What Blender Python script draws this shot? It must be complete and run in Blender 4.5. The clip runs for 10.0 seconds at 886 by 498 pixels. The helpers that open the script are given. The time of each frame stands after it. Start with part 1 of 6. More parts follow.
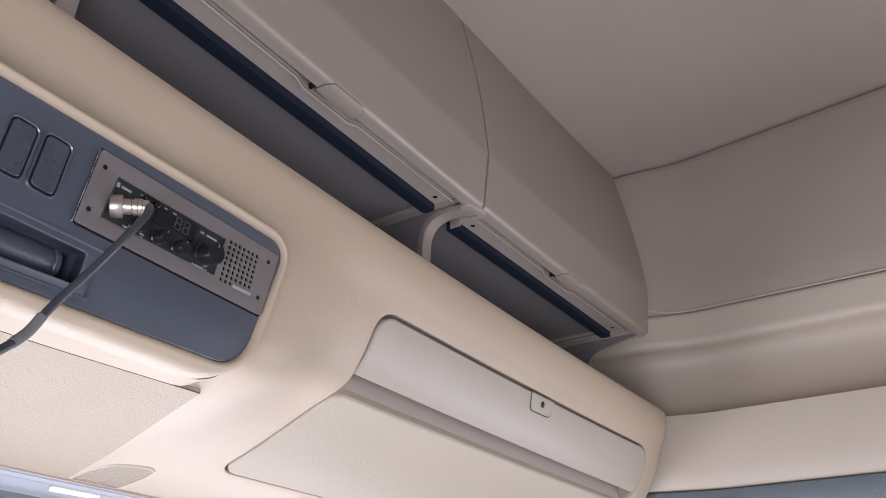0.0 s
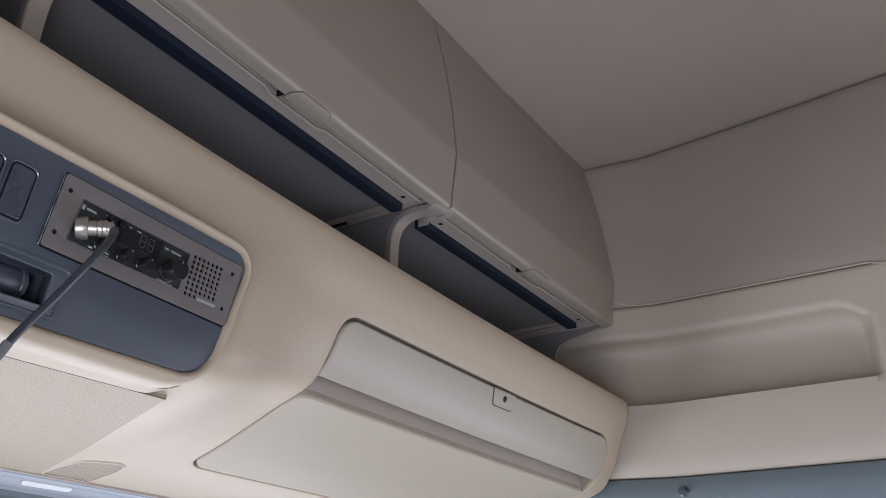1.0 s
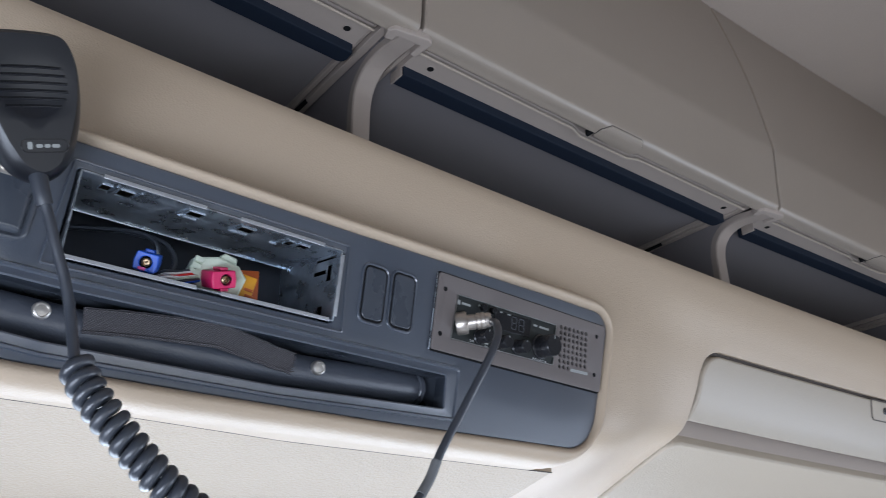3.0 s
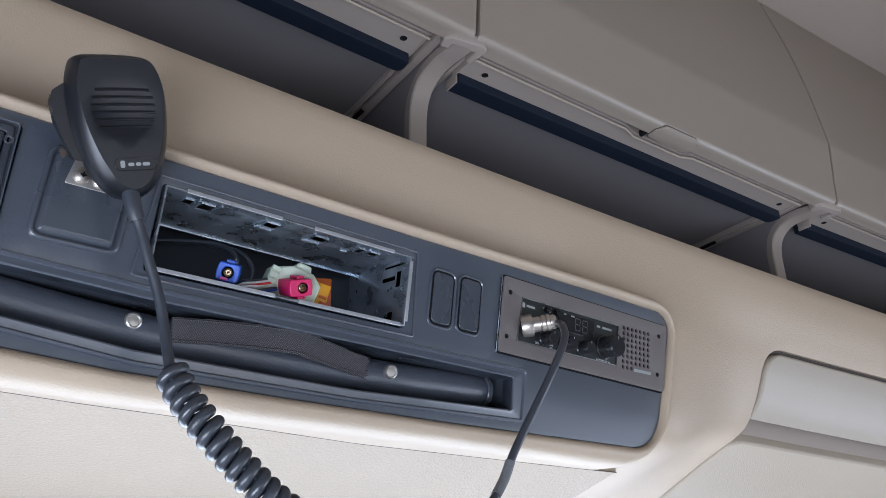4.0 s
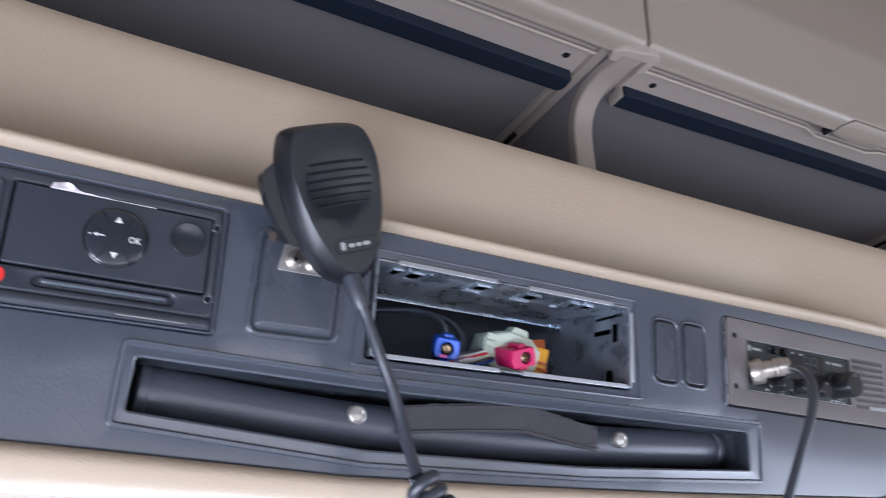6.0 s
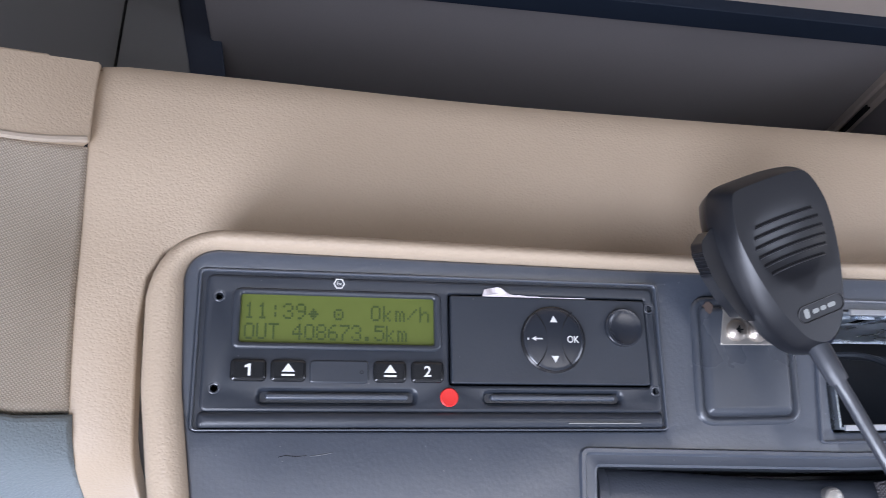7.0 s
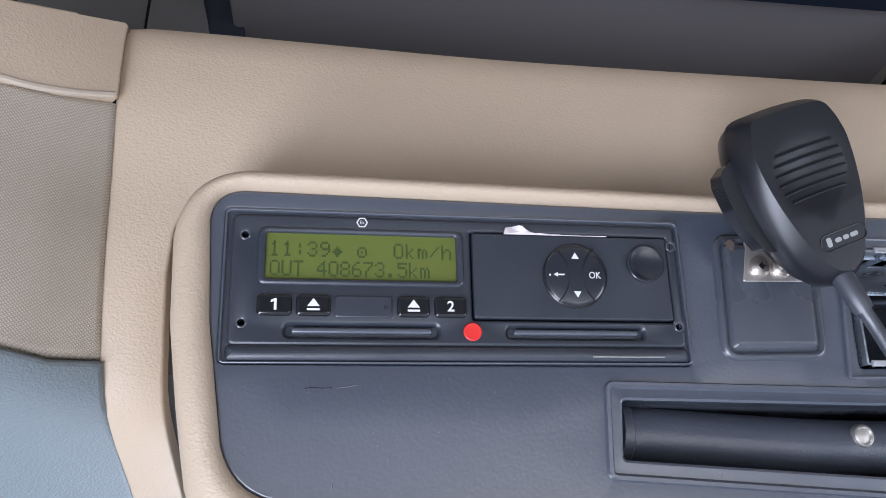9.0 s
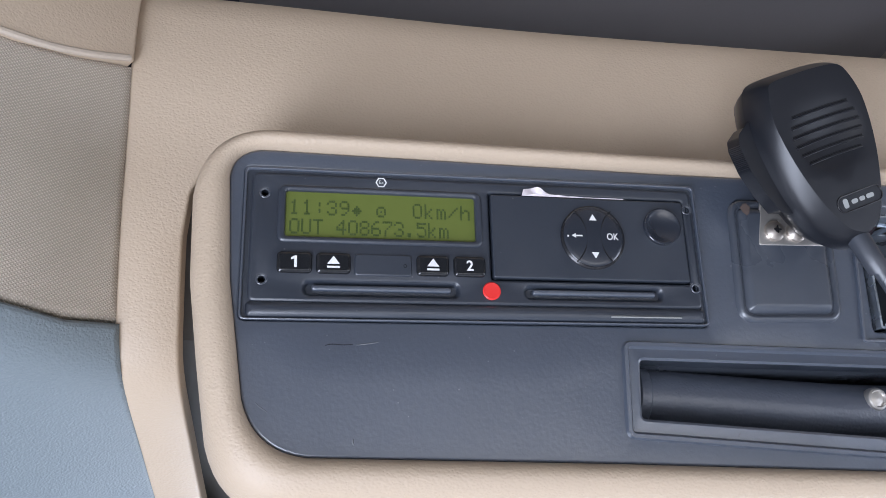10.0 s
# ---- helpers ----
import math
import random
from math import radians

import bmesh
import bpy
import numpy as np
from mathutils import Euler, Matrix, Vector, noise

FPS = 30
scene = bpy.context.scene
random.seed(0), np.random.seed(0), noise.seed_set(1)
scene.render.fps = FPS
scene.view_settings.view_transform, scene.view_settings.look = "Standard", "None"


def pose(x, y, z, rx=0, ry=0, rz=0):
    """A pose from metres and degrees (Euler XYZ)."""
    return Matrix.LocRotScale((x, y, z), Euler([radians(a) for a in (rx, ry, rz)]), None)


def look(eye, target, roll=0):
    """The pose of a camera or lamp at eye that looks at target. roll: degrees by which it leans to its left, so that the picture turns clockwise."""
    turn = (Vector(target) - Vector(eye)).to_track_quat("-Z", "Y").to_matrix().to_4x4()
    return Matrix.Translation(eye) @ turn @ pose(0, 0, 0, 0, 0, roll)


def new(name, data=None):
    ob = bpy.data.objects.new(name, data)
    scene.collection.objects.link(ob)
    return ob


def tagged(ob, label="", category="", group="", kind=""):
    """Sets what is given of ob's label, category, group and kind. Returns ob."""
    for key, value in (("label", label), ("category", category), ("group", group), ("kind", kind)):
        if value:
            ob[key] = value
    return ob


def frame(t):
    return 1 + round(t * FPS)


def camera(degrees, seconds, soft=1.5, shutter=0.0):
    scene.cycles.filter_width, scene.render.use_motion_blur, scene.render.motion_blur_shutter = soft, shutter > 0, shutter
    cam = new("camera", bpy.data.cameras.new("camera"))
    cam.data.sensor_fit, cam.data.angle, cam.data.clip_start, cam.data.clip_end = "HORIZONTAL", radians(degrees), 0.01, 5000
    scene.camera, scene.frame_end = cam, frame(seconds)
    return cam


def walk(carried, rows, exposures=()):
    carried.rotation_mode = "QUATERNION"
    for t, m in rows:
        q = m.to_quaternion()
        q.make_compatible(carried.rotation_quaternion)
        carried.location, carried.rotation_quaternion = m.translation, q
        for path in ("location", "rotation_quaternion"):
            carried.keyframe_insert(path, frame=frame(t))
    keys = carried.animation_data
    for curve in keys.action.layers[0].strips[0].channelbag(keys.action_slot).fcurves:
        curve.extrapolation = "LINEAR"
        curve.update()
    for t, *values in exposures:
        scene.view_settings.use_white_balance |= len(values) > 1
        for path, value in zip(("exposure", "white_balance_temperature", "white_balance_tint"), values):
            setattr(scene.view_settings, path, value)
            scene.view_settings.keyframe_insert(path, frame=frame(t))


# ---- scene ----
cam = camera(56.79, 10.0, soft=0.4, shutter=0.25)
PATH = [
    (0, (-0.4886, 0.5438, 1.4629), (0.9755, 1.5334, 2.3994), 0.89),
    (0.5, (-0.4917, 0.5167, 1.4772), (1.0089, 1.5000, 2.3611), 1.04),
    (1, (-0.5133, 0.5005, 1.4856), (1.0006, 1.4722, 2.3595), 0.99),
    (1.5, (-0.5241, 0.5029, 1.4976), (0.9970, 1.4691, 2.3651), 0.88),
    (2, (-0.5424, 0.5240, 1.5191), (0.9607, 1.5180, 2.3867), -0.24),
    (2.5, (-0.5567, 0.5595, 1.5446), (0.7764, 1.7708, 2.4138), -0.68),
    (3, (-0.5633, 0.5799, 1.5480), (0.5441, 1.9985, 2.4205), -0.86),
    (3.2, (-0.5677, 0.5813, 1.5479), (0.5014, 2.0319, 2.4156), -0.56),
    (4.3, (-0.5878, 0.5823, 1.5447), (0.4377, 2.0564, 2.4252), -0.80),
    (4.5, (-0.5885, 0.5853, 1.5448), (0.4387, 2.0579, 2.4259), -0.85),
    (5, (-0.5964, 0.5870, 1.5510), (0.4338, 2.0606, 2.4269), -1.05),
    (5.2, (-0.5987, 0.5941, 1.5540), (0.4314, 2.0664, 2.4322), -1.18),
    (6.3, (-0.6604, 0.6762, 1.6254), (0.0326, 2.3274, 2.5160), -2.38),
    (6.5, (-0.6805, 0.6868, 1.6350), (-0.1177, 2.3814, 2.5359), -2.44),
    (7, (-0.7009, 0.6977, 1.6641), (-0.4174, 2.4815, 2.5227), -2.18),
    (7.5, (-0.7046, 0.7037, 1.6496), (-0.4692, 2.4845, 2.5291), -2.13),
    (8, (-0.6918, 0.6997, 1.6447), (-0.4741, 2.4784, 2.5329), -2.14),
    (8.5, (-0.6905, 0.7047, 1.6415), (-0.4745, 2.4810, 2.5348), -2.27),
    (9, (-0.6998, 0.7085, 1.6329), (-0.4746, 2.4778, 2.5377), -2.54),
    (9.5, (-0.7038, 0.7154, 1.6284), (-0.4769, 2.4894, 2.5236), -2.47),
    (10, (-0.7105, 0.7168, 1.6182), (-0.4643, 2.4814, 2.5269), -2.67),
]
walk(cam, [(t, look(eye, target, roll)) for t, eye, target, roll in PATH], exposures=[(0.0, 0.21, 6520, 20), (0.5, 0.14, 6300, 16), (1.0, -0.22, 6250, 14), (1.5, -0.11, 6150, 12), (2.5, 0.01, 6000, 10), (4.5, 0.08, 5960, 11.5), (5.0, 0.06, 5960, 12), (6.5, 0.67, 6080, 17), (7.0, 0.56, 6110, 16.5), (7.5, 0.54, 6130, 16), (9.0, 0.52, 6130, 15), (10.0, 0.40, 6130, 14)])

# ---- light: an overcast day through the windscreen and the two door windows ----
world = bpy.data.worlds.new("overcast_sky")
scene.world = world
world.use_nodes = True
wn = world.node_tree.nodes
sky = wn.new("ShaderNodeTexSky")
sky.sky_type, sky.sun_disc = "NISHITA", False
sky.sun_elevation, sky.sun_rotation = radians(4.2), radians(192.5)
world.node_tree.links.new(sky.outputs["Color"], wn["Background"].inputs["Color"])
wn["Background"].inputs["Strength"].default_value = 0.12


def lamp(name, kind, energy, colour, m, sx=1.0, sy=1.0):
    data = bpy.data.lights.new(name, kind)
    data.energy, data.color = energy, colour
    if kind == "AREA":
        data.shape, data.size, data.size_y = "RECTANGLE", sx, sy
    ob = new(name, data)
    ob.matrix_world = m
    return ob


sun = lamp("sun", "SUN", 5.0, (1.0, 0.97, 0.92), look((0, 0, 0), (0.22, -1.0, -0.075)))
sun.data.angle = radians(10)
lamp("windscreen_daylight", "AREA", 26.0, (0.81, 0.89, 1.0), look((0.05, 1.62, 1.16), (0.05, 0.3, 0.80)), 1.7, 0.68)
lamp("left_window_daylight", "AREA", 22.0, (0.83, 0.89, 1.0), look((-1.09, 0.36, 0.93), (0.1, 0.66, 1.45)), 1.3, 0.50)
lamp("right_window_daylight", "AREA", 9.0, (0.81, 0.88, 1.0), look((1.13, 0.33, 1.30), (-0.2, 0.55, 1.5)), 1.0, 0.66)


# ---- materials ----
def mat(name, base, rough=0.5, metal=0.0, bump=0.0, size=0.002, stretch=(1, 1, 1), vary=0.06, vsize=0.12, kind="grain",
        spec=0.5, sheen=0.0, coat=0.0, emit=0.0, smudge=0.0, specks=0.0):
    """A surface with fine relief of the given size in metres, and a slow change of tone."""
    m = bpy.data.materials.new(name)
    m.use_nodes = True
    nt = m.node_tree
    b = nt.nodes["Principled BSDF"]
    b.inputs["Roughness"].default_value, b.inputs["Metallic"].default_value = rough, metal
    b.inputs["Specular IOR Level"].default_value = spec
    b.inputs["Sheen Weight"].default_value = sheen
    b.inputs["Coat Weight"].default_value = coat
    b.inputs["Coat Roughness"].default_value = rough
    co = nt.nodes.new("ShaderNodeTexCoord")
    mp = nt.nodes.new("ShaderNodeMapping")
    mp.inputs["Scale"].default_value = stretch
    nt.links.new(co.outputs["Object"], mp.inputs["Vector"])
    slow = nt.nodes.new("ShaderNodeTexNoise")
    slow.inputs["Scale"].default_value, slow.inputs["Detail"].default_value = 1.0 / vsize, 4
    nt.links.new(co.outputs["Object"], slow.inputs["Vector"])
    fine = nt.nodes.new("ShaderNodeTexNoise")
    fine.inputs["Scale"].default_value, fine.inputs["Detail"].default_value = 0.6 / size, 3
    nt.links.new(mp.outputs["Vector"], fine.inputs["Vector"])
    mix = nt.nodes.new("ShaderNodeMix")
    mix.data_type, mix.blend_type = "RGBA", "MIX"
    dark = tuple(c * (1 - vary) for c in base)
    light = tuple(min(1.0, c * (1 + vary)) for c in base)
    mix.inputs["A"].default_value, mix.inputs["B"].default_value = (*dark, 1), (*light, 1)
    add = nt.nodes.new("ShaderNodeMath")
    add.operation = "MULTIPLY_ADD"
    nt.links.new(fine.outputs["Fac"], add.inputs[0])
    add.inputs[1].default_value = 0.5
    half = nt.nodes.new("ShaderNodeMath")
    half.operation = "MULTIPLY"
    half.inputs[1].default_value = 0.5
    nt.links.new(slow.outputs["Fac"], half.inputs[0])
    nt.links.new(half.outputs[0], add.inputs[2])
    nt.links.new(add.outputs[0], mix.inputs["Factor"])
    nt.links.new(mix.outputs["Result"], b.inputs["Base Color"])
    if specks:
        dots = nt.nodes.new("ShaderNodeTexVoronoi")
        dots.inputs["Scale"].default_value = 170
        nt.links.new(co.outputs["Object"], dots.inputs["Vector"])
        near = nt.nodes.new("ShaderNodeMath")
        near.operation = "LESS_THAN"
        near.inputs[1].default_value = 0.05
        nt.links.new(dots.outputs["Distance"], near.inputs[0])
        some = nt.nodes.new("ShaderNodeMath")
        some.operation = "MULTIPLY"
        nt.links.new(near.outputs[0], some.inputs[0])
        nt.links.new(dots.outputs["Color"], some.inputs[1])
        dust = nt.nodes.new("ShaderNodeMix")
        dust.data_type = "RGBA"
        dust.inputs["B"].default_value = (specks, specks, specks * 1.03, 1)
        nt.links.new(some.outputs[0], dust.inputs["Factor"])
        nt.links.new(mix.outputs["Result"], dust.inputs["A"])
        nt.links.new(dust.outputs["Result"], b.inputs["Base Color"])
    if smudge:
        ramp = nt.nodes.new("ShaderNodeMapRange")
        ramp.inputs["From Min"].default_value, ramp.inputs["From Max"].default_value = 0.35, 0.65
        ramp.inputs["To Min"].default_value, ramp.inputs["To Max"].default_value = rough - smudge, rough + smudge
        nt.links.new(slow.outputs["Fac"], ramp.inputs["Value"])
        nt.links.new(ramp.outputs["Result"], b.inputs["Roughness"])
    if bump:
        bp = nt.nodes.new("ShaderNodeBump")
        bp.inputs["Strength"].default_value, bp.inputs["Distance"].default_value = bump, size * 0.35
        if kind == "grain":
            src = fine.outputs["Fac"]
        elif kind == "leather":
            vo = nt.nodes.new("ShaderNodeTexVoronoi")
            vo.feature = "SMOOTH_F1"
            vo.inputs["Scale"].default_value = 1.0 / size
            warp = nt.nodes.new("ShaderNodeMixRGB")
            warp.inputs["Fac"].default_value = 0.0012
            nt.links.new(mp.outputs["Vector"], warp.inputs["Color1"])
            nt.links.new(fine.outputs["Color"], warp.inputs["Color2"])
            nt.links.new(warp.outputs["Color"], vo.inputs["Vector"])
            src = vo.outputs["Distance"]
        elif kind == "pebble":
            vo = nt.nodes.new("ShaderNodeTexVoronoi")
            vo.feature = "SMOOTH_F1"
            vo.inputs["Scale"].default_value = 0.8 / size
            nt.links.new(mp.outputs["Vector"], vo.inputs["Vector"])
            mx = nt.nodes.new("ShaderNodeMath")
            mx.operation = "MULTIPLY_ADD"
            mx.inputs[1].default_value = 1.2
            nt.links.new(vo.outputs["Distance"], mx.inputs[0])
            nt.links.new(fine.outputs["Fac"], mx.inputs[2])
            src = mx.outputs[0]
        elif kind == "twill":
            waves = []
            for way in ("X", "Z"):
                wv = nt.nodes.new("ShaderNodeTexWave")
                wv.wave_type, wv.bands_direction = "BANDS", way
                wv.inputs["Scale"].default_value, wv.inputs["Distortion"].default_value = 0.314 / size, 12 * vary
                wv.inputs["Detail"].default_value, wv.inputs["Detail Scale"].default_value = 2, 1.6
                turn = nt.nodes.new("ShaderNodeMapping")
                turn.inputs["Rotation"].default_value = (0, radians(42), 0)
                nt.links.new(co.outputs["Object"], turn.inputs["Vector"])
                nt.links.new(turn.outputs["Vector"], wv.inputs["Vector"])
                waves.append(wv)
            mx = nt.nodes.new("ShaderNodeMath")
            mx.operation = "MULTIPLY"
            nt.links.new(waves[0].outputs["Fac"], mx.inputs[0])
            nt.links.new(waves[1].outputs["Fac"], mx.inputs[1])
            src = mx.outputs[0]
            shade = nt.nodes.new("ShaderNodeMapRange")
            shade.inputs["To Min"].default_value, shade.inputs["To Max"].default_value = 1 - 2.5 * vary, 1 + 2.8 * vary
            nt.links.new(src, shade.inputs["Value"])
            weave = nt.nodes.new("ShaderNodeVectorMath")
            weave.operation = "SCALE"
            nt.links.new(mix.outputs["Result"], weave.inputs[0])
            nt.links.new(shade.outputs["Result"], weave.inputs["Scale"])
            nt.links.new(weave.outputs["Vector"], b.inputs["Base Color"])
        nt.links.new(src, bp.inputs["Height"])
        nt.links.new(bp.outputs["Normal"], b.inputs["Normal"])
    if emit:
        b.inputs["Emission Color"].default_value = (*base, 1)
        b.inputs["Emission Strength"].default_value = emit
    return m


BEIGE = mat("beige_grained_plastic", (0.468, 0.370, 0.270), 0.47, bump=0.55, size=0.00105, stretch=(0.85, 1, 1.1), vary=0.035, kind="leather", spec=0.4)
BEIGE_SMOOTH = mat("beige_moulded_plastic", (0.472, 0.398, 0.318), 0.45, bump=0.4, size=0.0012, vary=0.05, spec=0.4)
FLAP_BEIGE = mat("satin_beige_plastic", (0.41, 0.352, 0.28), 0.44, bump=0.35, size=0.0012, vary=0.05, spec=0.5)
FLAP_LOWER = mat("pale_fine_grained_plastic", (0.405, 0.340, 0.262), 0.55, bump=0.5, size=0.0011, vary=0.06, kind="pebble", spec=0.4)
PAD = mat("pale_foam_grained_plastic", (0.362, 0.287, 0.203), 0.55, bump=1.0, size=0.0017, stretch=(1.35, 0.8, 1), vary=0.10, kind="pebble", spec=0.4)
# darkness of seams and narrow gaps, put into the base colour
DIM_TAUPE = mat("taupe_gap_shade", (0.11, 0.095, 0.085), 0.7, vary=0.1, spec=0.2)
TAUPE = mat("taupe_moulded_plastic", (0.392, 0.330, 0.284), 0.6, bump=0.3, size=0.001, vary=0.03, spec=0.3)
CLOTH = mat("woven_beige_cloth", (0.43, 0.370, 0.298), 0.9, bump=0.7, size=0.0010, vary=0.095, vsize=0.03, kind="twill", spec=0.15, sheen=0.2)
HEADLINER = mat("beige_headliner_felt", (0.356, 0.296, 0.247), 0.95, bump=0.6, size=0.0014, vary=0.10, kind="grain", spec=0.1, sheen=0.2)
BLUEGREY = mat("blue_grey_grained_plastic", (0.150, 0.178, 0.190), 0.48, bump=0.8, size=0.0010, vary=0.14, kind="leather", spec=0.4)
BLACK = mat("black_grained_plastic", (0.058, 0.070, 0.093), 0.31, bump=0.3, size=0.0009, vary=0.16, vsize=0.05, spec=1.0, coat=1.0, smudge=0.025, specks=0.22)
BLACK_SMOOTH = mat("black_moulded_plastic", (0.054, 0.062, 0.077), 0.30, bump=0.1, size=0.0008, vary=0.12, vsize=0.03, spec=0.9, smudge=0.05)
KEY_BLACK = mat("polished_black_key_plastic", (0.010, 0.011, 0.013), 0.16, vary=0.1, spec=0.8, smudge=0.04)
TACHO_GLOSS = mat("smooth_black_button_plastic", (0.020, 0.024, 0.033), 0.22, vary=0.1, spec=0.8, smudge=0.06)
BLACK_GLOSS = mat("black_polished_plastic", (0.014, 0.014, 0.016), 0.25, vary=0.05, spec=0.5)
DEEP = mat("unlit_black_plastic", (0.008, 0.008, 0.009), 0.8, vary=0.1, spec=0.2)
TACHO_BLACK = mat("matt_black_moulded_plastic", (0.028, 0.034, 0.046), 0.36, bump=0.12, size=0.0007, vary=0.12, vsize=0.03, spec=0.8, smudge=0.06, specks=0.16)
DOOR_BEIGE = mat("greige_moulded_plastic", (0.312, 0.261, 0.211), 0.42, bump=0.4, size=0.0013, vary=0.05, spec=0.8)
MIC_BLACK = mat("black_satin_plastic", (0.010, 0.011, 0.0145), 0.31, bump=0.10, size=0.0006, vary=0.1, vsize=0.03, spec=0.5)
RUBBER = mat("black_rubber", (0.008, 0.014, 0.027), 0.7, bump=0.1, size=0.001, vary=0.1, spec=0.3)
VINYL = mat("black_leatherette", (0.068, 0.077, 0.098), 0.36, bump=0.3, size=0.0012, vary=0.1, kind="leather", spec=0.9)
WEBBING = mat("dark_grey_woven_strap", (0.108, 0.103, 0.110), 0.85, bump=0.8, size=0.0011, vary=0.2, vsize=0.01, kind="twill", spec=0.2)
STEEL_EDGE = mat("bright_cut_steel_edge", (0.55, 0.57, 0.60), 0.4, metal=0.8, vary=0.15, vsize=0.01)
STEEL = mat("galvanised_sheet_steel", (0.58, 0.64, 0.71), 0.34, metal=0.9, bump=0.14, size=0.0016, stretch=(0.15, 1, 1), vary=0.26, vsize=0.014, smudge=0.16)
CHROME = mat("bright_nickel", (0.54, 0.485, 0.43), 0.36, metal=0.9, bump=0.05, size=0.002, vary=0.08)
NICKEL = mat("dull_nickel", (0.58, 0.55, 0.51), 0.36, metal=0.8, bump=0.05, size=0.002, vary=0.15, vsize=0.004)
BRASS = mat("dull_brass", (0.42, 0.31, 0.19), 0.35, metal=0.9, vary=0.1)
WELL = mat("dark_grey_moulded_well", (0.020, 0.024, 0.032), 0.5, vary=0.1)
# deep shelf shade put into a near-black base
CHARCOAL = mat("charcoal_shelf_shade", (0.030, 0.037, 0.056), 0.6, bump=0.2, size=0.001, vary=0.08, spec=0.3)
# grey of the left shelf lining, and of the painted shade beside the rim
TAUPE_DIM = mat("grey_lining_and_gap_shade", (0.15, 0.147, 0.143), 0.6, bump=0.2, size=0.001, vary=0.06, spec=0.3)
LOCKER_BASE = mat("brown_grey_moulded_plastic", (0.235, 0.213, 0.214), 0.6, bump=0.2, size=0.001, vary=0.05, spec=0.3)
EDGE = mat("dull_metal_edge", (0.30, 0.30, 0.29), 0.4, metal=1.0, vary=0.1)
PLATE = mat("taupe_painted_steel", (0.155, 0.135, 0.128), 0.45, bump=0.15, size=0.0008, vary=0.05, spec=0.4)
GREEN_DARK = mat("dark_green_printed_face", (0.019, 0.022, 0.021), 0.35, vary=0.06)
LCD = mat("green_liquid_crystal", (0.108, 0.134, 0.027), 0.5, vary=0.05, vsize=0.03, emit=0.02, spec=0.3)
LCD_INK = mat("liquid_crystal_segments", (0.045, 0.07, 0.015), 0.4, vary=0.02)
SEGMENT = mat("unlit_display_segments", (0.085, 0.09, 0.10), 0.4, vary=0.05)
WHITE_INK = mat("white_print", (0.75, 0.75, 0.74), 0.5, vary=0.02)
GREY_INK = mat("grey_print", (0.30, 0.31, 0.30), 0.5, vary=0.02)
RED = mat("red_seal_plastic", (0.72, 0.03, 0.025), 0.4, vary=0.05)
BLUE_PLUG = mat("blue_plug_plastic", (0.012, 0.085, 0.50), 0.4, vary=0.06)
PINK_PLUG = mat("magenta_plug_plastic", (0.55, 0.012, 0.10), 0.4, vary=0.06)
PALE_PLUG = mat("pale_green_plug_plastic", (0.55, 0.62, 0.50), 0.45, vary=0.05)
AMBER_PLUG = mat("amber_plug_plastic", (0.72, 0.33, 0.01), 0.45, vary=0.05)
ORANGE_PLUG = mat("orange_plug_plastic", (0.50, 0.10, 0.01), 0.45, vary=0.05)
WIRE = mat("black_cable_jacket", (0.036, 0.041, 0.052), 0.36, bump=0.08, size=0.0008, vary=0.12, vsize=0.01, spec=0.8, smudge=0.08)
PAPER = mat("torn_paper", (0.72, 0.66, 0.68), 0.9, vary=0.05)
LENS = mat("white_lamp_lens", (0.80, 0.80, 0.78), 0.35, vary=0.04)
HEADER_GREY = mat("light_grey_header_plastic", (0.36, 0.38, 0.41), 0.45, bump=0.2, size=0.001, vary=0.05)
SCUFF = mat("pale_scuffed_plastic", (0.15, 0.155, 0.165), 0.6, vary=0.2, vsize=0.01)
FLOORGREY = mat("plain_pale_flooring", (0.60, 0.59, 0.58), 0.8, vary=0.1)
DIMGREY = mat("unseen_dim_lining", (0.13, 0.125, 0.12), 0.8, vary=0.1)
PALE = mat("pale_reflector_lining", (0.78, 0.77, 0.75), 0.8, vary=0.05)
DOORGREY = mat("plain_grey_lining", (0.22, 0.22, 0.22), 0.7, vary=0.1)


# ---- mesh helpers ----
def part(name, bm, material, parent=None, label="", smooth=True, angle=35):
    bmesh.ops.remove_doubles(bm, verts=bm.verts, dist=2e-6)
    me = bpy.data.meshes.new(name)
    bm.to_mesh(me)
    bm.free()
    if smooth:
        me.shade_smooth()
        me.set_sharp_from_angle(angle=radians(angle))
    me.materials.append(material)
    ob = new(name, me)
    if parent:
        ob.parent = parent
        ob.matrix_parent_inverse = parent.matrix_world.inverted()
    if label:
        tagged(ob, label)
    return ob


def thing(name, at, label, category, group="", kind=""):
    ob = new(name)
    ob.location = at
    ob.empty_display_size = 0.02
    bpy.context.view_layer.update()
    return tagged(ob, label, category, group, kind)


def rounded(points, radii, n=5):
    """A closed polygon with rounded corners, n + 1 points a corner."""
    out, c = [], len(points)
    for i in range(c):
        p, a, b = Vector(points[i]), Vector(points[i - 1]), Vector(points[(i + 1) % c])
        r = radii[i] if isinstance(radii, (list, tuple)) else radii
        d1, d2 = (a - p).normalized(), (b - p).normalized()
        half = max(0.05, d1.angle(d2) / 2)
        cut = min(r / math.tan(half), (a - p).length * 0.48, (b - p).length * 0.48)
        s, e = p + d1 * cut, p + d2 * cut
        for k in range(n + 1):
            f = k / n
            out.append(((1 - f) ** 2 * s + 2 * f * (1 - f) * (p * 0.8 + (s + e) * 0.1) + f * f * e)[:])
    return out


